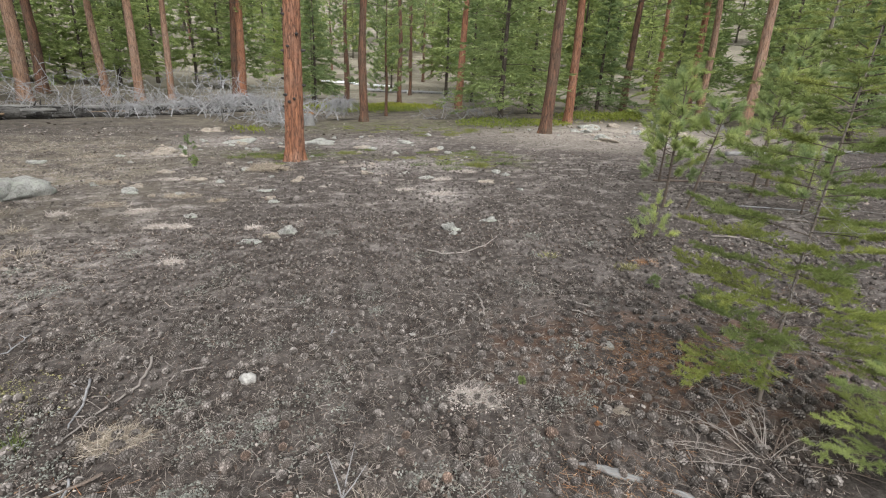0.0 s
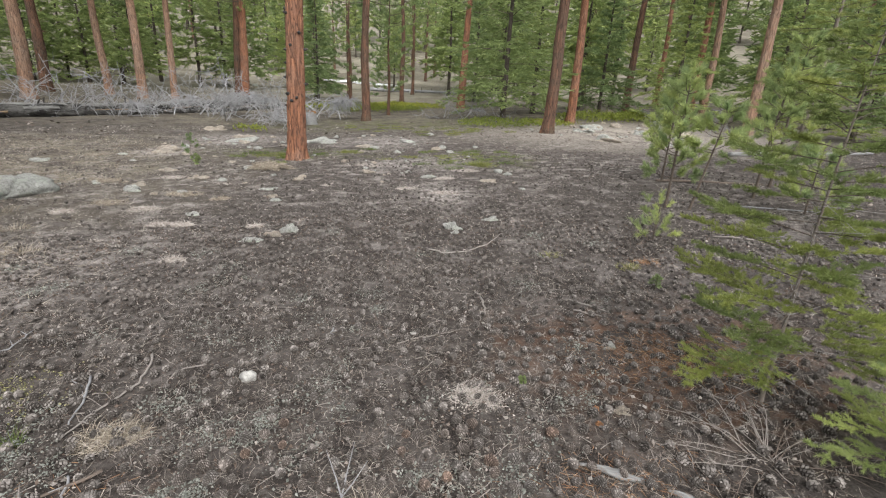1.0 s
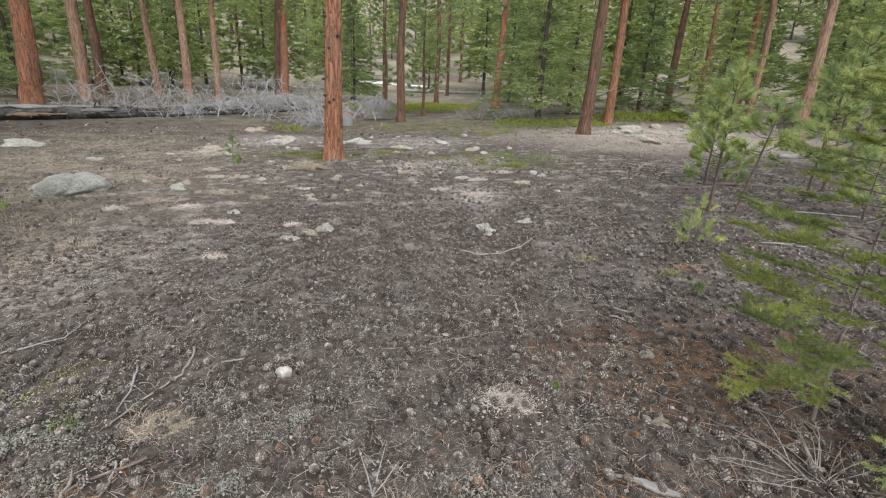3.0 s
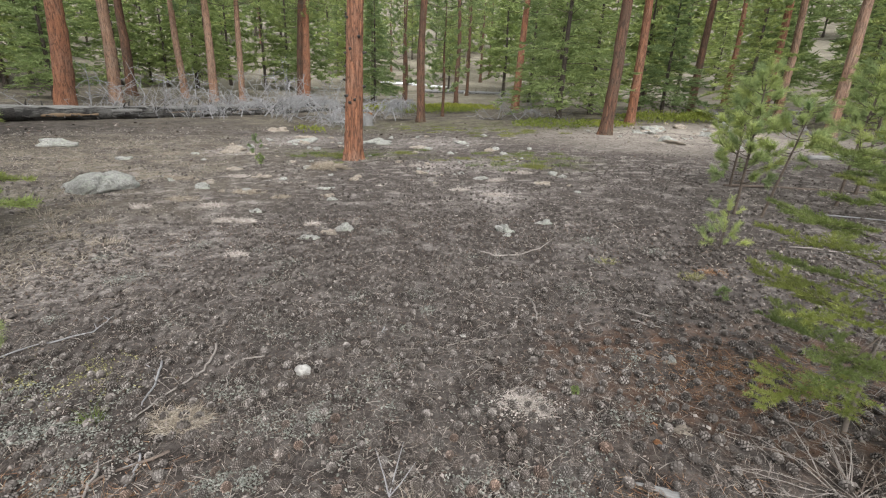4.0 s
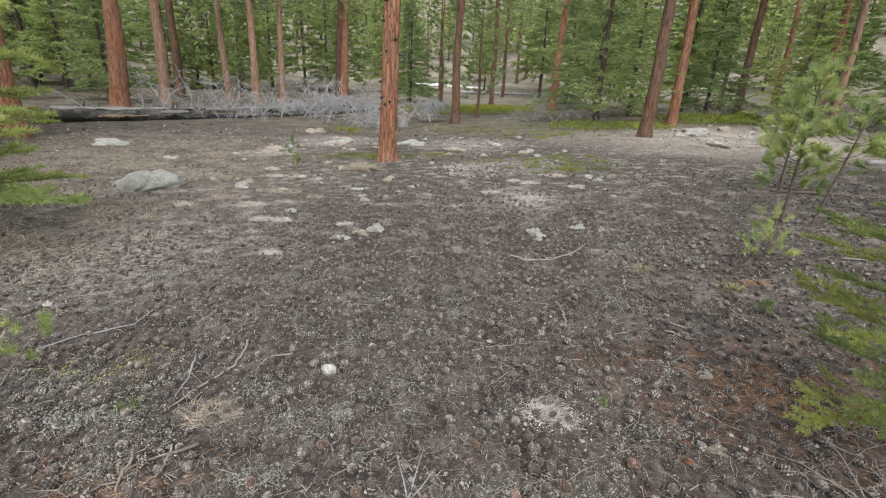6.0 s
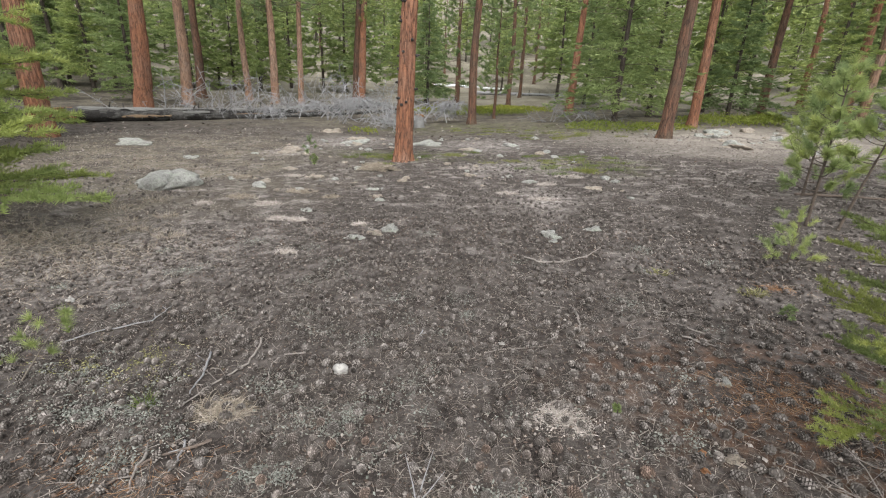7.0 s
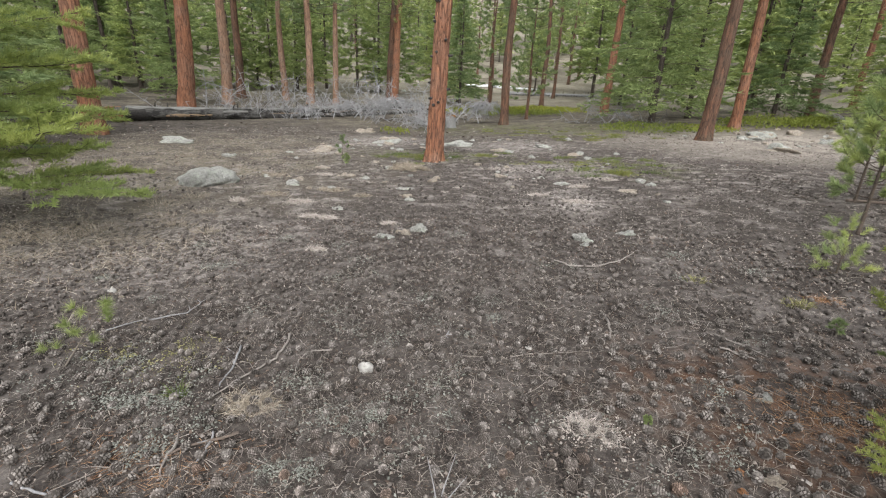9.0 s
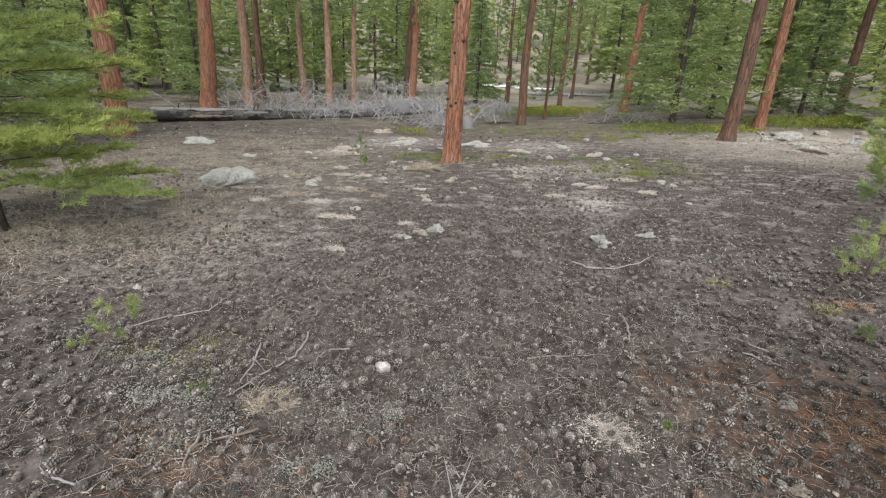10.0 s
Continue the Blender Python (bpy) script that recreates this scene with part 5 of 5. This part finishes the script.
# ---- grass ----
def tufts():
    rng = np.random.default_rng(81)

    def tuft(name, label, x, y, wide, n, length, mat, flat=0.6, width=0.003, dome=0.0):
        a = rng.random(n) * 6.28
        r = wide * rng.random(n) ** 0.75 * (0.65 + 0.7 * vnoise(3 * np.cos(a) + 7 * x, 3 * np.sin(a) + 7 * y, 8))
        bx, by = r * np.cos(a), 0.7 * r * np.sin(a)
        z0 = gz(x, y)
        base = np.stack([bx, by, ground_z(x + bx, y + by) - z0 + dome * np.maximum(0, 1 - (r / wide) ** 2)], -1)
        swirl = np.stack([np.cos(a), np.sin(a), 0 * a], -1) * (0.2 + rng.random((n, 1)))
        if flat < 0.5:
            swirl = rng.normal(size=(n, 3)) * [1.0, 0.6, 0.12] + np.array([0.5, 0.1, 0])
        way = unit(swirl + rng.normal(size=(n, 3)) * 0.25 + [0, 0, flat])
        s = Soup()
        ln = length * (0.4 + 0.8 * rng.random(n))
        mid = base + way * (ln * 0.55)[:, None]
        side = unit(np.cross(way, rng.normal(size=(n, 3)))) * width / 2
        bend = unit(way + [0, 0, -0.5])
        v = np.stack([base - side, base + side, mid + side * 0.8, mid - side * 0.8, mid + bend * (ln * 0.5)[:, None]], 1).reshape(-1, 3)
        k = np.arange(n)[:, None] * 5
        s.add(v, np.concatenate([k + [0, 1, 2], k + [0, 2, 3], k + [3, 2, 4]]))
        thing(name, label, "grass", "grass tufts", me=s.mesh(name), mat=mat, m=pose(x, y, z0))

    tuft("dry_grass_tuft", "matted straw-coloured dry grass tuft", -1.43, 2.33, 0.17, 1300, 0.12, M_STRAW, 0.24)
    tuft("dry_grass_tuft", "bleached pale dry grass clump among the cones", 0.62, 2.52, 0.15, 650, 0.08, M_BLEACHED, 0.3)
    tuft("dry_grass_tuft", "bleached pale dry grass clump among the cones", 0.72, 2.42, 0.10, 260, 0.07, M_BLEACHED, 0.25)
    tuft("green_grass_tuft", "small green grass tuft in the litter", -1.95, 2.32, 0.05, 90, 0.12, M_GRASS, 1.0)
    tuft("dry_grass_tuft", "thin dry grass stalks in the litter", -0.0, 1.72, 0.06, 60, 0.13, M_STRAW, 1.2)
    for i in range(14):
        r, a = rng.uniform(7, 18), radians(rng.uniform(-56, -25))
        tuft("dry_grass_tuft", "short faded grass tuft on the open ground", r * math.sin(a), r * math.cos(a), 0.2 + 0.2 * rng.random(), 120, 0.12, M_STRAW, 0.7, 0.005)
    tuft("dry_grass_tuft", "tan mound of matted dry grass beside the pine", -2.95, 11.7, 0.52, 2600, 0.14, M_STRAW, 0.25, 0.009, 0.13)
    for x, y, w, tan in ((-5.93, 10.28, 0.34, 1), (-4.69, 8.17, 0.27, 1), (-3.97, 7.78, 0.29, 0), (-5.06, 7.58, 0.18, 0), (-3.77, 8.83, 0.33, 1), (-2.94, 6.74, 0.18, 0), (-3.26, 6.77, 0.16, 0), (-4.77, 10.65, 0.25, 0), (-6.78, 14.85, 0.45, 0),
                         (-3.01, 8.49, 0.17, 1), (-2.39, 5.24, 0.10, 0), (-1.86, 6.55, 0.12, 0), (1.05, 8.7, 0.25, 0), (1.9, 11.2, 0.35, 0), (1.24, 10.2, 0.22, 0), (0.4, 9.2, 0.2, 0), (-0.6, 12.4, 0.4, 0)):
        tuft("dry_grass_tuft", "flattened mat of straw-coloured dry grass on bare duff" if tan else "flattened mat of bleached dry grass on bare duff", x, y, w, 950, 0.10, M_STRAW if tan else M_BLEACHED, 0.13, 0.0055)
    for i in range(24):
        r, a = rng.uniform(6.0, 16), radians(rng.uniform(-38, 16))
        tuft("dry_grass_tuft", "small bleached dry grass tuft on bare duff", r * math.sin(a), r * math.cos(a), 0.07 + 0.12 * rng.random(), 110, 0.07, M_FLECK if i % 3 else M_BLEACHED, 0.2, 0.003 + 0.0003 * r)
    for cx, cy, sx, sy, n, tall in ((1.56, 13.9, 0.6, 0.35, 9, 0.07), (-1.22, 14.7, 0.3, 0.25, 5, 0.08), (0.71, 22.3, 1.3, 0.8, 12, 0.10), (3.6, 20.4, 1.4, 0.9, 14, 0.12), (-3.5, 13.9, 0.35, 0.2, 4, 0.08), (2.44, 12.05, 0.12, 0.1, 3, 0.16)):
        for i in range(n):
            tuft("green_grass_tuft", "low yellow-green grass tuft on pale grit", cx + rng.normal() * sx, cy + rng.normal() * sy, 0.22 + 0.12 * rng.random(), 170, tall, M_TURF, 0.6, 0.008)
    tuft("moss_clump", "small yellow-green moss clump on the forest floor", 2.75, 4.6, 0.13, 260, 0.05, M_MOSS, 0.9, 0.006)
    tuft("moss_clump", "small yellow-green moss clump on the forest floor", 2.0, 5.05, 0.12, 220, 0.05, M_MOSS, 0.9, 0.006)
    n = 26000
    r, a = rng.uniform(6.5, 24, n), np.radians(rng.uniform(-60, -18, n))
    x, y = r * np.sin(a), r * np.cos(a)
    inside = ((x + 10.8) / 4.8) ** 2 + ((y - 11) / 7.5) ** 2 + 1.2 * (vnoise(x / 1.1, y / 1.1, 44) - 0.5)
    keep = inside < 1.1 * rng.random(n) + 0.15
    x, y = x[keep], y[keep]
    n = len(x)
    base = np.stack([x, y, ground_z(x, y)], -1)
    s = Soup().add(*blades(rng, base, unit(rng.normal(size=(n, 3)) * [0.8, 0.8, 0.2] + [0, 0, 0.45]), 0.05 + 0.10 * rng.random(n), 0.006))
    n = 9000
    x, y = -6.0 + rng.normal(size=n) * 1.1, 4.7 + rng.normal(size=n) * 0.75
    keep = vnoise(x / 0.5, y / 0.5, 46) > 0.4 * rng.random(n) + 0.15
    base = np.stack([x[keep], y[keep], ground_z(x[keep], y[keep])], -1)
    n = len(base)
    s.add(*blades(rng, base, unit(rng.normal(size=(n, 3)) * [0.8, 0.8, 0.2] + [0, 0, 0.4]), 0.05 + 0.09 * rng.random(n), 0.006))
    thing("dry_grass", "thin faded dry grass over the open ground", "grass", kind="stuff", me=s.mesh("dry_grass"), mat=M_STRAW)
    for i in range(26):
        x, y = (-2.62 + rng.normal() * 1.2, 14.0 + rng.normal() * 0.6) if i % 2 else (2.6 + rng.normal() * 1.0, 13.2 + rng.normal() * 0.9)
        tuft("green_grass_tuft", "low green grass tuft near the pine", x, y, 0.25, 160, 0.10, M_GRASS, 0.8, 0.007)


tufts()


# ---- cones and litter ----
def cone_mesh(rng, scales, length=0.072, radius=0.030, sides=9, body=0):
    """A cone: a dark body set with rows of raised, paler scale ends."""
    s = Soup()
    k = np.linspace(0.0, 1.0, 8 if sides > 5 else 5)

    def outline(u):
        return radius * np.maximum(0.12, np.sin(math.pi * (0.05 + 0.9 * u) ** 0.82) ** 0.65)

    s.add(*tube(np.stack([length * (k - 0.5), 0 * k, 0 * k], -1), outline(k) * 0.88, sides), body)
    i = np.arange(scales)
    u = (i + 0.5) / scales
    a = i * 2.39996
    rr = outline(u)
    d = np.stack([0 * a, np.cos(a), np.sin(a)], -1)
    e = np.stack([0 * a, -np.sin(a), np.cos(a)], -1)
    x = np.array([1.0, 0, 0])
    c = (length * (u - 0.5))[:, None] * x
    area = 2 * math.pi * radius * length * 0.75 / scales
    w = (0.74 * math.sqrt(area) * (0.45 + 0.55 * rr / radius))[:, None]
    low = c + d * (rr * 0.83)[:, None]
    v = np.stack([low - e * w, low - x * w * 0.62, low + e * w, low + x * w * 0.5 + d * 0.004, c + x * w * 0.35 + d * (rr * 1.12 + 0.002)[:, None]], 1).reshape(-1, 3)
    q = np.arange(scales)[:, None] * 5
    s.add(v, np.concatenate([q + [0, 1, 4], q + [1, 2, 4], q + [2, 3, 4], q + [3, 0, 4]]), 1)
    return s


def cone_places(rng, count):
    out, taken = [], set()
    while len(out) < count:
        r = 1.25 + 12.5 * rng.random() ** 1.65
        a = radians(rng.uniform(-60, 55))
        x, y = r * math.sin(a), r * math.cos(a)
        want = 0.10 + 1.5 * float(vnoise(x / 0.5, y / 0.5, 12) * 0.7 + vnoise(x / 0.2, y / 0.2, 13) * 0.3) ** 2.4
        want *= 1.0 if r < 4.5 else max(0.10, 1 - (r - 4.5) / 4.0)
        if (x + 4.6) ** 2 + (y - 5.0) ** 2 < 2.6:
            want *= 0.4
        if x < -2.6 and r > 4.2:
            want *= 0.35
        if x > 1.3 and r < 6:
            want *= 0.6
        if r < 2.3:
            want *= 0.85
        cell = (int(x // 0.052), int(y // 0.052))
        if rng.random() < want and not any((cell[0] + i, cell[1] + j) in taken for i in (-1, 0, 1) for j in (-1, 0, 1)):
            taken.add(cell)
            out.append((x, y))
    return sorted(out, key=lambda p: math.hypot(p[0], p[1] - 0.3))


def cones():
    rng = np.random.default_rng(91)
    kinds = [cone_mesh(rng, 80, 0.066 + 0.006 * i, 0.028 + 0.0022 * i).mesh("pine_cone") for i in range(4)]
    for me in kinds:
        me.materials.append(M_CONE)
        me.materials.append(M_CONE_TIP)
    near_kind, far_kind = cone_mesh(rng, 30, 0.072, 0.030, 5), cone_mesh(rng, 9, 0.068, 0.028, 4, 2)
    places = cone_places(rng, 3900)
    rest = Soup()
    for i, (x, y) in enumerate(places):
        m = pose(x, y, gz(x, y) + 0.018 + 0.010 * rng.random(), 0, rng.normal() * 16, rng.random() * 360) @ pose(0, 0, 0, rng.random() * 360) @ Matrix.Scale(0.58 + 0.44 * rng.random(), 4)
        if i < 300:
            thing("pine_cone", "open weathered grey-brown pine cone on the litter", "pine cone", "pine cones", me=kinds[i % 4], mat=M_CONE, m=m)
        else:
            w = np.array(m)
            simple = near_kind if math.hypot(x, y) < 4.5 else far_kind
            for v, f, slot, n in zip(simple.v, simple.f, simple.s, np.cumsum([0] + [len(v) for v in simple.v])):
                rest.add(v @ w[:3, :3].T + w[:3, 3], f - n, 2 if simple is far_kind else int(slot[0]))
    me = rest.mesh("cone_litter")
    for mat in (M_CONE, M_CONE_TIP, M_CONE_DULL):
        me.materials.append(mat)
    thing("cone_litter", "many weathered pine cones strewn over the ground", "pine cones", kind="stuff", me=me)


cones()


def needle_litter():
    rng = np.random.default_rng(101)

    def strands(n, near, far, power, length, width, lift):
        r = near + (far - near) * rng.random(n) ** power
        a = np.radians(rng.uniform(-60, 57, n))
        x, y = r * np.sin(a), r * np.cos(a)
        keep = rng.random(n) < 0.25 + vnoise(x / 0.4, y / 0.4, 21) ** 1.5
        x, y, r = x[keep], y[keep], r[keep]
        n = len(x)
        d = rng.random(n) * 6.28
        c = rng.normal(size=n) * 0.3
        ln = length * (0.5 + 0.7 * rng.random(n))
        wd = width * (0.7 + 0.6 * rng.random(n)) * np.maximum(1, r / 3.5)
        x1, y1 = x + ln * 0.5 * np.cos(d), y + ln * 0.5 * np.sin(d)
        x2, y2 = x1 + ln * 0.5 * np.cos(d + c), y1 + ln * 0.5 * np.sin(d + c)
        sx, sy = -np.sin(d) * wd / 2, np.cos(d) * wd / 2
        z = [ground_z(p, q) + 0.004 + lift * rng.random(n) for p, q in ((x, y), (x1, y1), (x2, y2))]
        v = np.stack([np.stack([x - sx, y - sy, z[0]], -1), np.stack([x + sx, y + sy, z[0]], -1), np.stack([x1 + sx, y1 + sy, z[1] + 0.004], -1),
                      np.stack([x1 - sx, y1 - sy, z[1] + 0.004], -1), np.stack([x2, y2, z[2]], -1)], 1).reshape(-1, 3)
        k = np.arange(n)[:, None] * 5
        return v, np.concatenate([k + [0, 1, 2], k + [0, 2, 3], k + [3, 2, 4]])

    s = Soup().add(*strands(44000, 1.1, 5.0, 0.9, 0.085, 0.0020, 0.022)).add(*strands(44000, 4.5, 20.0, 0.8, 0.15, 0.003, 0.02))
    thing("needle_litter", "fallen brown and grey pine needles covering the ground", "needles", kind="stuff", me=s.mesh("needle_litter"), mat=M_NEEDLE)

    def flakes(n, near, far, size, lift, power=0.9, spots=None):
        if spots is None:
            r, a = near + (far - near) * rng.random(n) ** power, np.radians(rng.uniform(-60, 57, n))
            x, y = r * np.sin(a), r * np.cos(a)
        else:
            x, y = spots
            n = len(x)
            r = np.hypot(x, y)
        z = ground_z(x, y) + 0.004 + lift * rng.random(n)
        c = np.stack([x, y, z], -1)
        d = rng.random(n) * 6.28
        e1 = np.stack([np.cos(d), np.sin(d), rng.normal(size=n) * 0.3], -1)
        e2 = np.stack([-np.sin(d), np.cos(d), rng.normal(size=n) * 0.3], -1)
        sz = (size * (0.4 + rng.random(n) ** 2 * 1.3) * np.maximum(1, r / 5))[:, None]
        v = np.stack([c - e1 * sz, c + e2 * sz * 0.6, c + e1 * sz * (0.6 + 0.4 * rng.random((n, 1))), c - e2 * sz * 0.5, c + [0, 0, 0.006]], 1).reshape(-1, 3)
        k = np.arange(n)[:, None] * 5
        return v, np.concatenate([k + [0, 4, 1], k + [1, 4, 2], k + [2, 4, 3], k + [3, 4, 0]])

    s = Soup().add(*flakes(5000, 1.1, 7, 0.012, 0.012)).add(*flakes(4500, 6, 26, 0.013, 0.02))
    thing("bark_litter", "bark flakes and chips scattered over the ground", "bark chips", kind="stuff", me=s.mesh("bark_litter"), mat=M_CHIP)
    n = 24000
    r, a = 1.2 + 6.0 * rng.random(n) ** 1.1, np.radians(rng.uniform(-60, 57, n))
    x, y = r * np.sin(a), r * np.cos(a)
    size = (0.004 + 0.010 * rng.random(n) ** 2)[:, None] * np.maximum(1, r / 4)[:, None]
    c = np.stack([x, y, ground_z(x, y) + 0.003], -1)
    v = np.stack([c + size * unit(rng.normal(size=(n, 3)) * [1, 1, 0.3] + [0, 0, 0.2]), c + size * unit(rng.normal(size=(n, 3)) * [1, 1, 0.3]), c + size * unit(rng.normal(size=(n, 3)) * [1, 1, 0.3]), c + size * [0, 0, 1.0]], 1).reshape(-1, 3)
    k = np.arange(n)[:, None] * 4
    s = Soup().add(v, np.concatenate([k + [0, 1, 3], k + [1, 2, 3], k + [2, 0, 3]]))
    thing("cone_scale_litter", "loose cone scales and bark crumbs strewn over the ground", "litter", kind="stuff", me=s.mesh("cone_scale_litter"), mat=M_CHIP)
    n = 15000
    r, a = 1.2 + 15 * rng.random(n) ** 1.1, np.radians(rng.uniform(-60, 54, n))
    x, y = r * np.sin(a), r * np.cos(a)
    size = (0.005 + 0.014 * rng.random(n) ** 2.2)[:, None] * np.maximum(1, r / 8)[:, None]
    c = np.stack([x, y, ground_z(x, y) + 0.004], -1)
    six = np.array([[1, 0, 0], [0, 1, 0], [-1, 0, 0], [0, -1, 0], [0, 0, 0.75], [0.25, 0.2, -0.6]])
    d = rng.random(n) * 6.28
    turn = np.stack([np.stack([np.cos(d), -np.sin(d), 0 * d], -1), np.stack([np.sin(d), np.cos(d), 0 * d], -1), np.stack([0 * d, 0 * d, 0 * d + 1], -1)], 1)
    v = c[:, None] + size[:, None] * np.einsum("nij,nkj->nki", turn, six * (0.6 + 0.7 * rng.random((n, 6, 3))))
    k = np.arange(n)[:, None] * 6
    s = Soup().add(v.reshape(-1, 3), np.concatenate([k + f for f in ([0, 1, 4], [1, 2, 4], [2, 3, 4], [3, 0, 4], [1, 0, 5], [2, 1, 5], [3, 2, 5], [0, 3, 5])]))
    thing("crumb_litter", "dark earth crumbs, broken cones and grit on the ground", "litter", kind="stuff", me=s.mesh("crumb_litter"), mat=M_CRUMB)
    n = 56000
    r, a = 3.0 + 20 * rng.random(n) ** 0.8, np.radians(rng.uniform(-58, 50, n))
    x, y = r * np.sin(a), r * np.cos(a)
    patch = vnoise(x / 0.8, y / 0.8, 31) * 0.6 + vnoise(x / 0.27, y / 0.27, 32) * 0.4
    keep = rng.random(n) < np.clip((patch - 0.52) * 6, 0.02, 1) * np.clip((r - 2.5) / 5, 0.15, 1)
    s = Soup().add(*flakes(0, 0, 0, 0.0075, 0.02, spots=(x[keep], y[keep])))
    thing("bleached_litter", "bleached pale grass and wood flecks in patches", "litter", kind="stuff", me=s.mesh("bleached_litter"), mat=M_FLECK)
    xs, ys = [], []
    for i in range(80):
        r, a = 1.4 + 5 * rng.random() ** 1.6, radians(rng.uniform(-55, 30))
        n = int(60 + 110 * rng.random())
        sp = 0.04 + 0.07 * rng.random()
        xs.append(r * math.sin(a) + rng.normal(size=n) * sp)
        ys.append(r * math.cos(a) + rng.normal(size=n) * sp)
    for cx, cy, sp, n in ((-1.01, 1.88, 0.06, 260), (-1.96, 2.25, 0.09, 420), (-0.70, 2.25, 0.07, 300), (-1.79, 1.87, 0.09, 380), (-0.84, 1.90, 0.05, 200), (-2.21, 2.21, 0.08, 320), (-2.6, 2.55, 0.1, 380), (-0.64, 2.37, 0.06, 220), (-1.2, 2.6, 0.08, 240)):
        xs.append(cx + rng.normal(size=n) * sp)
        ys.append(cy + rng.normal(size=n) * sp * 0.8)
    s = Soup().add(*flakes(0, 0, 0, 0.0085, 0.022, spots=(np.concatenate(xs), np.concatenate(ys))))
    spots = []
    for cx, cy, sx, sy, n in ((2.15, 2.85, 0.30, 0.20, 1100), (2.45, 2.7, 0.25, 0.2, 500), (3.04, 4.73, 0.08, 0.05, 240), (1.2, 1.75, 0.25, 0.12, 350), (-1.7, 1.75, 0.3, 0.15, 500)):
        spots.append((cx + rng.normal(size=n) * sx, cy + rng.normal(size=n) * sy))
    x, y = np.concatenate([p[0] for p in spots]), np.concatenate([p[1] for p in spots])
    n = len(x)
    base = np.stack([x, y, ground_z(x, y) + 0.008 + 0.012 * rng.random(n)], -1)
    way = unit(rng.normal(size=(n, 3)) * [1, 1, 0.12])
    rust = Soup().add(*blades(rng, base, way, 0.05 + 0.07 * rng.random(n), 0.0028))
    thing("rusty_needles", "rust-orange fallen needles in loose patches", "needles", kind="stuff", me=rust.mesh("rusty_needles"), mat=M_RUST)
    n = 120000
    r, a = 4.5 + 19 * rng.random(n) ** 0.85, np.radians(rng.uniform(-60, 54, n))
    x, y = r * np.sin(a), r * np.cos(a)
    keep = rng.random(n) < 0.15 + 1.1 * vnoise(x / 0.5, y / 0.5, 61) ** 2
    x, y, r = x[keep], y[keep], r[keep]
    n = len(x)
    base = np.stack([x, y, ground_z(x, y)], -1)
    stub = Soup().add(*blades(rng, base, unit(rng.normal(size=(n, 3)) * [0.9, 0.9, 0.2] + [0, 0, 0.55]), 0.012 + 0.03 * rng.random(n), 0.006 + 0.0010 * r))
    thing("dead_stubble", "short dead stubble and litter standing over the ground", "litter", kind="stuff", me=stub.mesh("dead_stubble"), mat=M_STUBBLE)
    n = 350
    mx, my = 0.66 + rng.normal(size=n) * 0.11, 2.47 + rng.normal(size=n) * 0.09
    pale = Soup().add(*flakes(0, 0, 0, 0.006, 0.03, spots=(mx, my)))
    thing("bleached_grass_crumbs", "crumbled bleached grass round the pale clump", "litter", kind="stuff", me=pale.mesh("bleached_grass_crumbs"), mat=M_BLEACHED)
    n = 1500
    mx, my = -2.55 + rng.normal(size=n) * 0.28, 2.75 + rng.normal(size=n) * 0.16
    keep = vnoise(mx / 0.12, my / 0.12, 51) > 0.5
    moss = Soup().add(*flakes(0, 0, 0, 0.008, 0.012, spots=(mx[keep], my[keep])))
    thing("ground_moss", "yellowish moss crumbs in the litter", "moss", kind="stuff", me=moss.mesh("ground_moss"), mat=M_MOSS)
    thing("ground_lichen", "pale grey-green lichen tufts among the litter", "lichen", kind="stuff", me=s.mesh("ground_lichen"), mat=M_LICHEN)


needle_litter()
